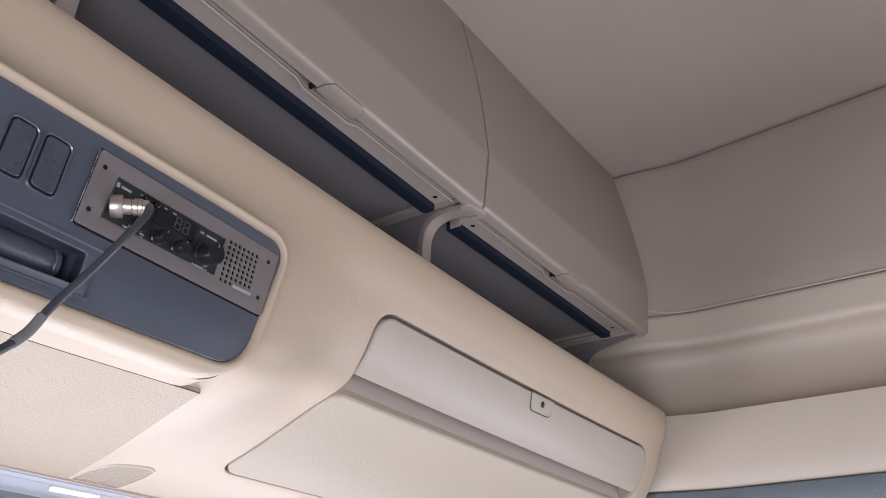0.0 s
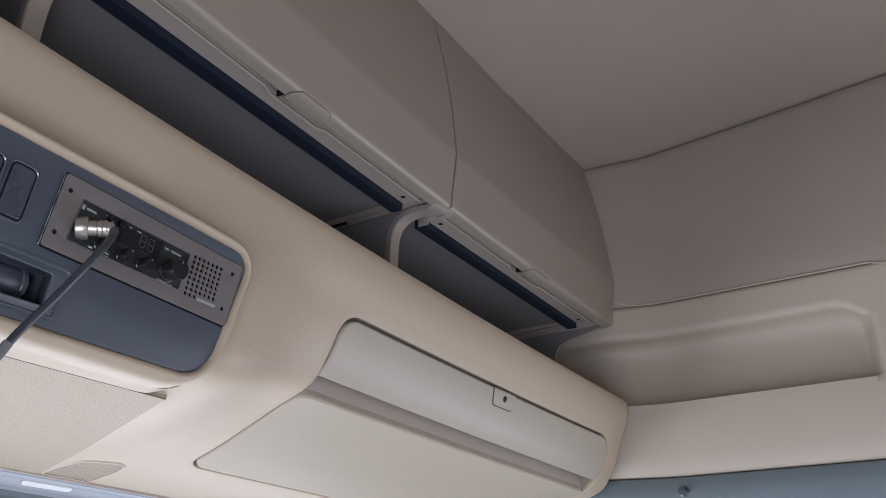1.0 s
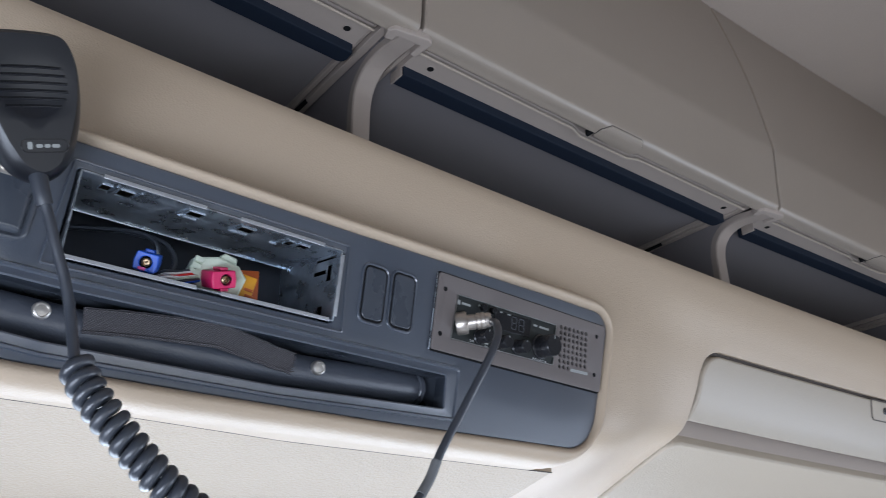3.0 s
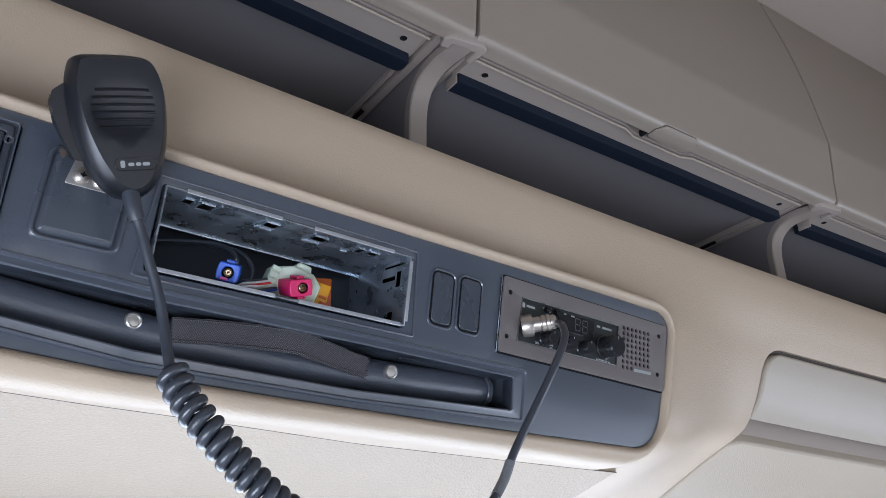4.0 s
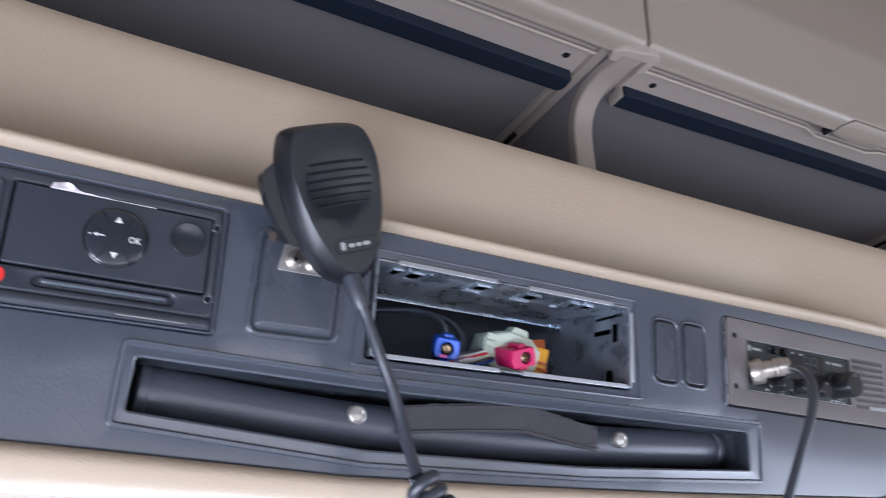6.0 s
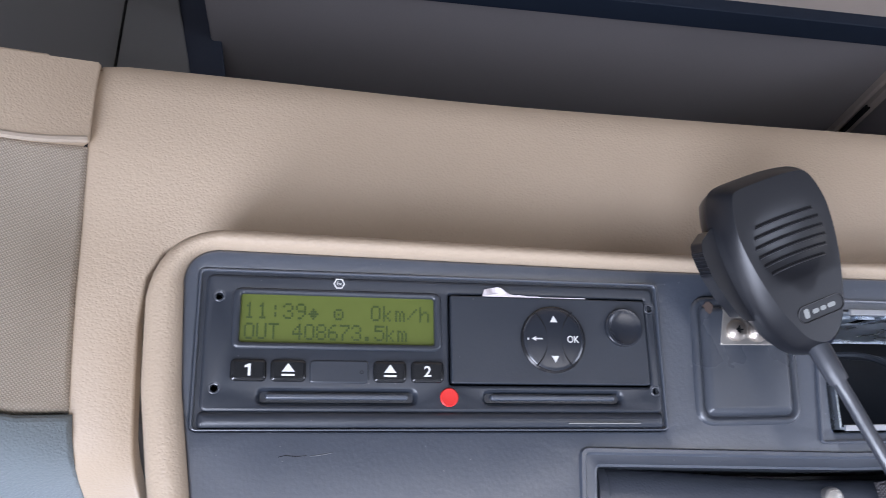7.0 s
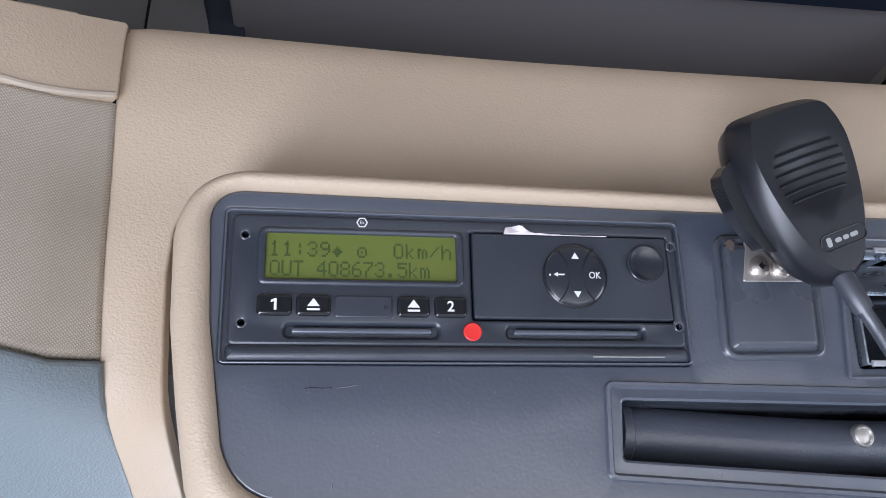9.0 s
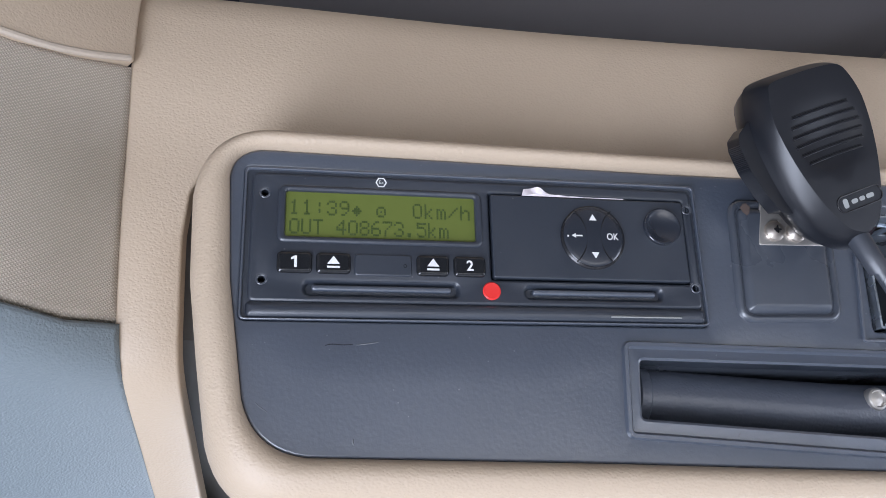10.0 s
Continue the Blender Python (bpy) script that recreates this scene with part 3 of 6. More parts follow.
# two blanked switch openings and a larger blank pad with a double outline
for u0, u1, v0, v1 in ((452.5, 477.2, -1.5, 43), (477.8, 503, -1, 44.5)):
    out = rect(u0 / 1000, v0 / 1000, u1 / 1000, v1 / 1000, 0.007, 5)
    bm = bmesh.new()
    ring(bm, [[(*p, -0.001) for p in out], [(*p, 0.0012) for p in grown(out, -0.0006)], [(*p, 0.0013) for p in grown(out, -0.0014)], [(*p, 0.0002) for p in grown(out, -0.0026)]], pan)
    sheet(bm, grown(out, -0.0026), [], pan, 0.0002, 0)
    rim = part("switch_opening", bm, BLACK, panel)
    bm = bmesh.new()
    sheet(bm, grown(out, -0.0023), [], pan, 0.0006, 0)
    part("blank_gap", bm, DEEP, rim)
    plate("switch_blank", grown(out, -0.0037), pan, 0.0014, 0.0011, BLACK_SMOOTH, rim, 0.0006)
out = rounded(mm([(192.5, -11), (241, -9.5), (243, 45), (194, 44)]), 0.007, 5)
bm = bmesh.new()
ring(bm, [[(*p, -0.001) for p in out], [(*p, 0.0012) for p in grown(out, -0.0004)], [(*p, 0.0020) for p in grown(out, -0.0012)], [(*p, 0.0022) for p in grown(out, -0.0022)],
          [(*p, 0.0019) for p in grown(out, -0.0030)], [(*p, 0.0011) for p in grown(out, -0.0036)], [(*p, 0.0010) for p in grown(out, -0.0042)], [(*p, 0.0026) for p in grown(out, -0.0050)],
          [(*p, 0.0036) for p in grown(out, -0.0060)], [(*p, 0.0040) for p in grown(out, -0.0074)]], pan)
sheet(bm, grown(out, -0.0074), [], pan, 0.0040, 0)
part("blank_cover", bm, BLACK_SMOOTH, panel)

# ---- glovebox flap in the right half ----
flap = thing("glovebox_flap", (0.52, 1.06, 1.74), "closed beige glovebox flap with a finger groove and a key lock", "glovebox flap")
VG0, VG1 = v_of_z(1.7392), v_of_z(1.7535)
lowr = rounded([(0.1585, v_of_y(1.2855)), (0.8895, v_of_y(1.2855)), (0.8885, VG0), (0.158, VG0)], [0.02, 0.028, 0.006, 0.014], 6)
bm = bmesh.new()
slab(bm, grown(lowr, -0.0004), [], fas, 0.0015, 0.014, 0.003, 0.014)
part("lower_panel", bm, FLAP_LOWER, flap)
LOCK_AT = (0.522, v_of_z(1.813))
uppr = rounded([(0.158, VG1), (0.8885, VG1), (0.8855, v_of_z(1.8256)), (0.1585, v_of_z(1.8217))], [0.004, 0.004, 0.028, 0.025], 8)
bm = bmesh.new()
roll = lambda x, v, h: fas(x, v, h - 0.0060 * max(0.0, (VG1 + 0.030 - v) / 0.030) ** 2)
slab(bm, grown(uppr, -0.0005), [], roll, 0.0015, 0.014, 0.0025, 0.008)
part("upper_panel", bm, FLAP_BEIGE, flap)
bm = bmesh.new()
rows = sweep(bm, [(VG1 + 0.008, -0.007), (VG1 + 0.010, -0.030), (VG1 - 0.002, -0.040), (VG1 - 0.012, -0.036), (VG0 + 0.004, -0.024), (VG0, -0.010), (VG0 - 0.005, -0.003)], np.linspace(0.1572, 0.8888, 30), lambda x, v, h: fas(x, v, h))
bm.faces.new(rows[0]), bm.faces.new(rows[-1])
part("finger_groove", bm, TAUPE, flap)
LOCKP = rounded([(0.4965, v_of_z(1.8005)), (0.5495, v_of_z(1.8015)), (0.5525, v_of_z(1.8235)), (0.4905, v_of_z(1.8225))], [0.007, 0.007, 0.002, 0.002], 5)
plate("lock_gap", grown(LOCKP, 0.0016), fas, 0.0023, 0.003, DIM_TAUPE, flap, 0.0002, 0.005)
lock = plate("lock_plate", LOCKP, fas, 0.0035, 0.004, FLAP_BEIGE, flap, 0.0012, 0.005)
bm = bmesh.new()
lathe(bm, [(0.0046, 0.0033), (0.0046, 0.0042), (0.0036, 0.0046), (0.0008, 0.0042)], fas, *LOCK_AT, 20)
part("lock_cylinder", bm, BLACK_GLOSS, lock, "dark keyhole barrel")

# dark sheet behind the flap's top edge, colouring in the gap's shade
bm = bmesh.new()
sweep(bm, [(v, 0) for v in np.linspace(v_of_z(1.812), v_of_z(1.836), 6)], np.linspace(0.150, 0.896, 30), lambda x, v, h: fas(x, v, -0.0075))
part("flap_gap_shade", bm, DIM_TAUPE, console)

# ribbed speaker grille near the windscreen
grille = thing("speaker_grille", (0.07, 1.35, 1.66), "small beige ribbed speaker grille set in the console underside", "speaker grille")
bm = bmesh.new()
ring(bm, [[(*p, 0.0) for p in grown(SPEAKER, 0.002)], [(*p, 0.0015) for p in SPEAKER], [(*p, 0.0015) for p in grown(SPEAKER, -0.0015)], [(*p, -0.008) for p in grown(SPEAKER, -0.0018)]], fas)
part("grille_edge", bm, BEIGE_SMOOTH, grille)
bm = bmesh.new()
sheet(bm, SPEAKER, [], fas, -0.0075, 0)
part("grille_backing", bm, DEEP, grille)
ribs = np.arange(0.030, 0.104, 0.0042)
vmin, vmax = v_of_y(1.385), v_of_y(1.311)
for x in ribs:
    line = [(x + 0.004 * (v - vmin) / 0.06, v) for v in np.linspace(vmin, vmax, 24)]
    ok = [p for p, k in zip(line, inside(grown(SPEAKER, -0.0005), line)) if k]
    if len(ok) > 3:
        bm = bmesh.new()
        a, b = ok[0], ok[-1]
        slab(bm, [(a[0] - 0.0006, a[1]), (a[0] + 0.0006, a[1]), (b[0] + 0.0006, b[1]), (b[0] - 0.0006, b[1])], [], fas, 0.0005, 0.006, 0.0004)
        part("rib", bm, BEIGE_SMOOTH, grille)

# ---- windscreen header with its lamp and blind ----
header = thing("windscreen_header", (0.1, 1.44, 1.63), "grey windscreen header strip under the console edge", "header trim", kind="structure")
bm = bmesh.new()
at = lambda x, y, z: Vector((x, y + bow(x), z))
sweep(bm, [(1.4345, 1.641), (1.436, 1.634), (1.452, 1.630), (1.454, 1.60), (1.60, 1.60)], np.linspace(-0.86, 1.0, 30), at)
part("header_edge", bm, BLUEGREY, header)
bm = bmesh.new()
sweep(bm, [(1.3915, 1.6535), (1.3925, 1.6500), (1.395, 1.6492), (1.403, 1.6484), (1.4035, 1.6478), (1.4043, 1.6478), (1.405, 1.6483), (1.429, 1.6455), (1.433, 1.643), (1.4345, 1.639)], np.linspace(-0.86, 1.0, 30), at)
part("header_strip", bm, HEADER_GREY, header)
bm = bmesh.new()
sweep(bm, [(1.3845, 1.6560), (1.3860, 1.6515), (1.3885, 1.6508), (1.3905, 1.6520), (1.3912, 1.6560)], np.linspace(-0.80, 0.93, 30), at)
part("seal_strip", bm, TAUPE, header)
hl = thing("header_lamp", (0.06, 1.41, 1.645), "small white lamp lens in the windscreen header", "lamp")
LAMP = rounded([(0.031, 1.4065), (0.095, 1.4055), (0.099, 1.4195), (0.039, 1.4225)], 0.004, 4)
lampfn = lambda x, y, h: Vector((x, y + bow(x), 1.6482 - (y - 1.405) * 0.115 - h))
plate("lens_rim", grown(LAMP, 0.0016), lampfn, 0.0005, 0.003, TAUPE, hl, 0.0003)
plate("lens", LAMP, lampfn, 0.0018, 0.004, LENS, hl, 0.001)

# ---- lockers above the open shelf ----
def lbow(x):
    return -0.022 * ((x - 0.08) / 0.85) ** 2


DOOR = [p[:] for p in smooth_line([(1.0770, 2.066), (1.0755, 2.0566), (1.0700, 2.0570), (1.0625, 2.0582), (1.0580, 2.0606), (1.0558, 2.0665), (1.0540, 2.09), (1.0513, 2.115), (1.0480, 2.147)], 4)[:-1]
        + smooth_line([(1.0480, 2.147), (1.0515, 2.18), (1.0585, 2.24), (1.070, 2.31), (1.0850, 2.38), (1.1015, 2.45), (1.120, 2.525)], 3)]


DARC = [0.0]
for a, b in zip(DOOR[4:], DOOR[5:]):
    DARC.append(DARC[-1] + math.dist(a, b))


def on_door(x, w, h):
    """A place on a door's skin: w is the distance from the windscreen side under the door, going on up its front."""
    s = DOOR[4][0] - w
    if s < 0:
        return Vector((x, w + lbow(x), DOOR[4][1] - h))
    y, z = np.interp(s, DARC, [p[0] for p in DOOR[4:]]), np.interp(s, DARC, [p[1] for p in DOOR[4:]])
    y2, z2 = np.interp(s + 0.003, DARC, [p[0] for p in DOOR[4:]]), np.interp(s + 0.003, DARC, [p[1] for p in DOOR[4:]])
    n = Vector((0, -(z2 - z), y2 - y)).normalized()
    return Vector((x, y + lbow(x), z)) + n * h


def locker(x0, x1, group):
    cx = (x0 + x1) / 2
    ob = thing("overhead_locker", (cx, 1.25, 2.07), "closed beige overhead locker with a flush pull latch", "locker", group)
    y = lbow(cx)
    bm = bmesh.new()
    box(bm, (x0 + 0.004, 1.100 + y, 2.0755), (x1 - 0.004, 1.43, 2.20), 0.003)
    box(bm, (x0 + 0.006, 1.140 + y, 2.2005), (x1 - 0.006, 1.43, 2.40))
    part("body", bm, LOCKER_BASE, ob)
    # door: outer skin, bottom lip and returns at both ends
    g = 0.0022
    xs = [x0 + g, x0 + g + 0.0012, *np.linspace(x0 + 0.012, x1 - 0.012, 14), x1 - g - 0.0012, x1 - g]
    bm = bmesh.new()
    rows = []
    for i, x in enumerate(xs):
        inn = 0.0012 if i in (0, len(xs) - 1) else 0.0
        rows.append([bm.verts.new((x, yy + lbow(x) + inn, zz)) for yy, zz in DOOR])
    first = [bm.verts.new((xs[0], yy + 0.02 + lbow(xs[0]), zz + 0.004)) for yy, zz in DOOR]
    last = [bm.verts.new((xs[-1], yy + 0.02 + lbow(xs[-1]), zz + 0.004)) for yy, zz in DOOR]
    rows = [first, *rows, last]
    for a, b in zip(rows, rows[1:]):
        for k in range(len(DOOR) - 1):
            bm.faces.new([a[k], b[k], b[k + 1], a[k + 1]])
    part("door", bm, DOOR_BEIGE, ob, angle=28)
    low = lambda x, w, h: Vector((x, w + lbow(x), 2.0575 - h))
    # latch
    lx0, lx1 = cx - 0.042, cx + 0.030
    lout = rounded([(cx - 0.0405, 1.0785), (cx - 0.0390, 1.0655), (cx - 0.0310, 1.0570), (cx + 0.0195, 1.0568), (cx + 0.0255, 1.0640), (cx + 0.0272, 1.0800), (cx - 0.0100, 1.0820)], [0.003, 0.004, 0.006, 0.006, 0.004, 0.005, 0.02], 5)
    low2 = lambda x, w, h: on_door(x, w, h - 0.0003)
    plate("latch_gap", grown(lout, 0.0011), low2, 0.0010, 0.006, DIM_TAUPE, ob, 0.0004, 0.004)
    bm = bmesh.new()
    slab(bm, lout, [], low2, 0.0026, 0.006, 0.0012, 0.004, segs=4)
    part("latch", bm, DOOR_BEIGE, ob)
    bm = bmesh.new()
    slab(bm, rounded([(cx - 0.0490, 1.0745), (cx - 0.0420, 1.0740), (cx - 0.0415, 1.085), (cx - 0.0460, 1.084)], 0.001, 3), [], low, 0.0014, 0.006, 0.0003)
    part("latch_notch", bm, DEEP, ob)
    # flange under the door, stepping round the latch
    bm = bmesh.new()
    kink = [(x0 + 0.020, 1.0865), (lx0 - 0.020, 1.0865), (lx0 - 0.002, 1.0925), (lx1 + 0.004, 1.0925), (lx1 + 0.018, 1.0865), (x1 - 0.034, 1.0865)]
    slab(bm, kink + [(x1 - 0.034, 1.1275), (x0 + 0.020, 1.1275)], [], low, -0.0085, 0.010, 0.0006)
    part("bottom_flange", bm, TAUPE, ob)
    bm = bmesh.new()
    tube(bm, [low(a, b + 0.0018, -0.004) for a, b in kink], 0.0015, 8)
    part("flange_lip", bm, BEIGE_SMOOTH, ob)
    for sx in (x0 + 0.0455, x1 - 0.0525):
        bm = bmesh.new()
        lathe(bm, [(0.0046, -0.0083), (0.0042, -0.0078), (0.0034, -0.0084), (0.0030, -0.0125), (0.0005, -0.0125)], low, sx, 1.1055, 16)
        sc = part("screw_hole", bm, TAUPE, ob)
        # black disc at the hole's mouth, painting its dark inside; no screw head
        bm = bmesh.new()
        sheet(bm, disc(sx, 1.1055, 0.0036, 14), [], low, -0.0080, 0)
        part("screw", bm, DEEP, sc)
    # rubber bar behind the flange
    back = 0.004 if x0 < -0.7 else 0.0
    bm = bmesh.new()
    slab(bm, rounded([(x0 + 0.0215, 1.1175 + back), (x1 - 0.036, 1.1175 + back), (x1 - 0.035, 1.1365 + back), (x0 + 0.0215, 1.1365 + back)], [0.0005, 0.001, 0.007, 0.0005], 3), [], low, 0.0022, 0.014, 0.0007)
    bar = part("rubber_bar", bm, RUBBER, ob)
    bm = bmesh.new()
    box(bm, (x0 + 0.0195, 1.1178 + y, 2.0555), (x0 + 0.0214, 1.1360 + y, 2.0680), 0.0003)
    part("end_cap", bm, TAUPE, bar, "taupe plastic end cap")
    for a in (x0 + 0.016, x1 - 0.032)[x0 < -0.7:]:
        bm = bmesh.new()
        slab(bm, rect(a - 0.0025, 1.088, a + 0.0025, 1.42, 0.001), [], low, -0.012, 0.008, 0.001)
        part("side_rail", bm, TAUPE, ob)
    return ob


SEAMS = (-0.795, -0.2125, 0.3705, 0.944)
for x0, x1 in zip(SEAMS, SEAMS[1:]):
    locker(x0, x1, "lockers over the shelf")


def divider(x):
    ob = thing("shelf_divider", (x, 1.2, 1.95), "taupe plastic shelf divider with a curved front post and clip", "shelf divider", "dividers of the open shelf")
    y = lbow(x)
    # curved front post
    line = smooth_line([(1.150, 1.88), (1.152, 1.95), (1.153, 2.00), (1.152, 2.028), (1.146, 2.046), (1.132, 2.0575), (1.112, 2.0610), (1.09, 2.0585), (1.0735, 2.0562)], 6)
    bm = bmesh.new()
    rows = []
    for i, p in enumerate(line):
        t = (line[min(i + 1, len(line) - 1)] - line[max(i - 1, 0)]).normalized()
        n = Vector((-t.y, t.x))
        rows.append([bm.verts.new((x + dx, (p + n * d).x + y, (p + n * d).y)) for dx, d in ((-0.0105, -0.008), (-0.0105, 0.0), (-0.0092, 0.0016), (0.0092, 0.0016), (0.0105, 0.0), (0.0105, -0.008))])
    for a, b in zip(rows, rows[1:]):
        for k in range(6):
            bm.faces.new([a[k], a[(k + 1) % 6], b[(k + 1) % 6], b[k]])
    bm.faces.new(rows[-1])
    part("post", bm, TAUPE, ob)
    # web behind the post
    bm = bmesh.new()
    slab(bm, [(1.43, 1.88), (1.156, 1.88), (1.159, 2.0), (1.157, 2.035), (1.146, 2.058), (1.120, 2.0715), (1.43, 2.075)], [], lambda a, b, h: Vector((x - 0.003 + h, a + y, b)), 0.0, 0.007, 0.0005, back=True)
    part("web", bm, LOCKER_BASE, ob)
    # channel and ledge beside the web
    for a0, a1, dz, m, nm, ys in ((-0.021, -0.0125, 0.0685, TAUPE, "side_channel", 1.085), (-0.0125, 0.004, 0.0725, LOCKER_BASE, "ledge", 1.11), (0.0125, 0.0185, 0.0705, TAUPE, "side_channel", 1.085)):
        bm = bmesh.new()
        slab(bm, rect(x + a0, ys, x + a1, 1.43, 0.001), [], lambda a, b, h: Vector((a, b + y, 2.0 + dz - h)), 0.0, 0.008, 0.0008)
        part(nm, bm, m, ob)
    bm = bmesh.new()
    slab(bm, rect(x - 0.0225, 1.23, x - 0.0185, 1.43, 0.001), [], lambda a, b, h: Vector((a, b + y, 2.0675 - h)), 0.0, 0.003, 0.0004)
    part("channel_gap", bm, DEEP, ob)
    # clip that hooks the post to the doors
    bm = bmesh.new()
    cl = lambda a, b, h: Vector((a, b + y, 2.0575 - h))
    slab(bm, rounded([(x - 0.019, 1.0660), (x + 0.015, 1.0600), (x + 0.0215, 1.0640), (x + 0.0195, 1.0880), (x + 0.0125, 1.0885), (x + 0.0125, 1.0725), (x - 0.0120, 1.0740), (x - 0.0125, 1.0815), (x - 0.0210, 1.0830), (x - 0.0235, 1.0720)],
                     [0.004, 0.005, 0.003, 0.0012, 0.0012, 0.0005, 0.0005, 0.001, 0.002, 0.002], 4), [], cl, 0.0045, 0.010, 0.0014)
    part("clip", bm, TAUPE, ob)
    return ob


for x in SEAMS[1:3]:
    divider(x - 0.005)

# shelf behind the lip; the tray's near-black colour holds the shade of its depth
shelf = thing("open_shelf", (0.05, 1.25, 1.88), "open shelf between the console lip and the lockers, its shade painted charcoal", "shelf", kind="structure")
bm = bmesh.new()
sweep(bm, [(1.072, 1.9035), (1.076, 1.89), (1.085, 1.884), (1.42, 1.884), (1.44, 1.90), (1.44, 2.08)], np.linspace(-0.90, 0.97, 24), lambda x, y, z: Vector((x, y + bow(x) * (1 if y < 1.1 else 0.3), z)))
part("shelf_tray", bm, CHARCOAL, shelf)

# ---- ceiling, walls and floor ----
def roof(y):
    return float(np.interp(y, [-1.2, -0.2, 0.47, 0.75, 1.09, 1.5], [2.500, 2.492, 2.4735, 2.4535, 2.4335, 2.405]))


bm = bmesh.new()
ys = list(np.linspace(-1.2, 1.5, 40))
xs = list(np.linspace(-1.06, 1.08, 12))
grid = [[bm.verts.new((x, y, roof(y))) for y in ys] for x in xs]
for a, b in zip(grid, grid[1:]):
    for k in range(len(ys) - 1):
        bm.faces.new([a[k], a[k + 1], b[k + 1], b[k]])
top = [[bm.verts.new((x, y, 2.56)) for y in (ys[0], ys[-1])] for x in (xs[0], xs[-1])]
bm.faces.new([top[0][0], top[1][0], top[1][1], top[0][1]])
tagged(part("ceiling", bm, HEADLINER), "pale grey-beige felt headliner, slightly crowned", "ceiling", kind="structure")


def wallx(y):
    f = max(0.0, min(1.0, (y - 0.93) / 0.16))
    return -0.028 * f * f * (3 - 2 * f)


wall_r = thing("wall_right", (0.98, 0.2, 1.0), "beige lined right cab wall with a moulded cove shelf", "wall", kind="structure")
wys = [*np.linspace(0.30, 0.5, 3), *np.linspace(0.53, 0.66, 27), *np.linspace(0.68, 1.10, 26), *np.linspace(1.12, 1.32, 9), 1.45]


def cove(y):
    return min(ease((y - 0.580) / 0.028), ease((1.30 - y) / 0.12))


def rwall(prof_of_y, name, material):
    bm = bmesh.new()
    rows = [[bm.verts.new((x + wallx(y), y, z)) for x, z in prof_of_y(y)] for y in wys]
    for a, b in zip(rows, rows[1:]):
        for k in range(len(rows[0]) - 1):
            bm.faces.new([a[k], a[k + 1], b[k + 1], b[k]])
    return part(name, bm, material, wall_r, angle=58)


def fabric_sec(y):
    t = roof(y) - 0.002
    d = 0.006 * (1 - cove(y + 0.03))
    return [(1.0, t + 0.001), (0.978, t - 0.001), (0.9725, t - 0.006), (0.970, t - 0.02), (0.968, 2.30), (0.9665, 2.15), (0.967, 2.108 - d), (0.9695, 2.1005 - d), (0.975, 2.098 - d), (1.0, 2.098 - d)]


def cove_sec(y):
    c = cove(y)
    sag = 0.030 * (1 - ease((y - 0.580) / 0.060))
    pts = [(1.0, 2.099), (0.972, 2.097), (0.9665, 2.0935), (0.966, 2.087), (0.9685, 2.07)]
    deep = [(0.9685, 2.046), (0.9695, 2.037), (0.974, 2.0315), (0.992, 2.0315), (1.014, 2.030), (1.026, 2.018), (1.026, 1.99), (1.018, 1.955), (1.005, 1.925), (0.983, 1.9035)]
    flat = [(0.9685, 2.055), (0.9685, 2.035), (0.9685, 2.01), (0.9685, 1.985), (0.9685, 1.955), (0.9685, 1.93), (0.9685, 1.92), (0.9685, 1.91), (0.9685, 1.905), (0.9685, 1.90)]
    pts += [(a[0] * c + b[0] * (1 - c), a[1] - sag * max(0.0, (a[1] - 1.90) / 0.146)) for a, b in zip(deep, flat)]
    return pts + [(0.9682, 1.8985), (0.9674, 1.885), (0.967, 1.85), (0.970, 1.80), (0.9735, 1.775), (0.9765, 1.7695), (0.99, 1.7685)]


def frame_sec(y):
    return [(0.995, 1.7675), (0.983, 1.7665), (0.979, 1.762), (0.980, 1.73), (0.985, 1.70), (1.0, 1.66), (1.03, 1.645), (1.10, 1.64)]


rwall(fabric_sec, "cloth_panel", HEADLINER)
rwall(cove_sec, "cove_trim", BEIGE_SMOOTH)
rwall(frame_sec, "door_header", BLUEGREY)
bm = bmesh.new()
tube(bm, [Vector((0.9672 + wallx(y), y, 2.0985 - 0.006 * (1 - cove(y + 0.03)) + 0.020 * ease((y - 0.985) / 0.09))) for y in wys if y < 1.09], 0.0017, 6)
part("welt", bm, BEIGE_SMOOTH, wall_r, "pale piping along the cloth's lower edge")
bm = bmesh.new()
rows = [[bm.verts.new((x + wallx(y), y, z)) for x, z in ((0.99, roof(y) + 0.004), (0.9795, roof(y) - 0.0030), (0.99, roof(y) - 0.0105))] for y in wys]
for a, b in zip(rows, rows[1:]):
    for k in range(2):
        bm.faces.new([a[k], a[k + 1], b[k + 1], b[k]])
part("roof_seam", bm, RUBBER, wall_r)
hook = thing("coat_hook", (0.976, 0.941, 1.74), "small dark grey coat hook knob on the door header", "hook")
bm = bmesh.new()
lathe(bm, [(0.010, 0.0), (0.010, 0.002), (0.0065, 0.004), (0.006, 0.010), (0.0075, 0.013), (0.006, 0.0165), (0.001, 0.017)], lambda a, b, h: Vector((0.981 - h, a, b)), 0.941, 1.741, 20)
part("knob", bm, BLACK_SMOOTH, hook)


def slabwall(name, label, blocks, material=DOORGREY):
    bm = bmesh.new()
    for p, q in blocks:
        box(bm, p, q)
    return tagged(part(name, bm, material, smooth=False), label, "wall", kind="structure")


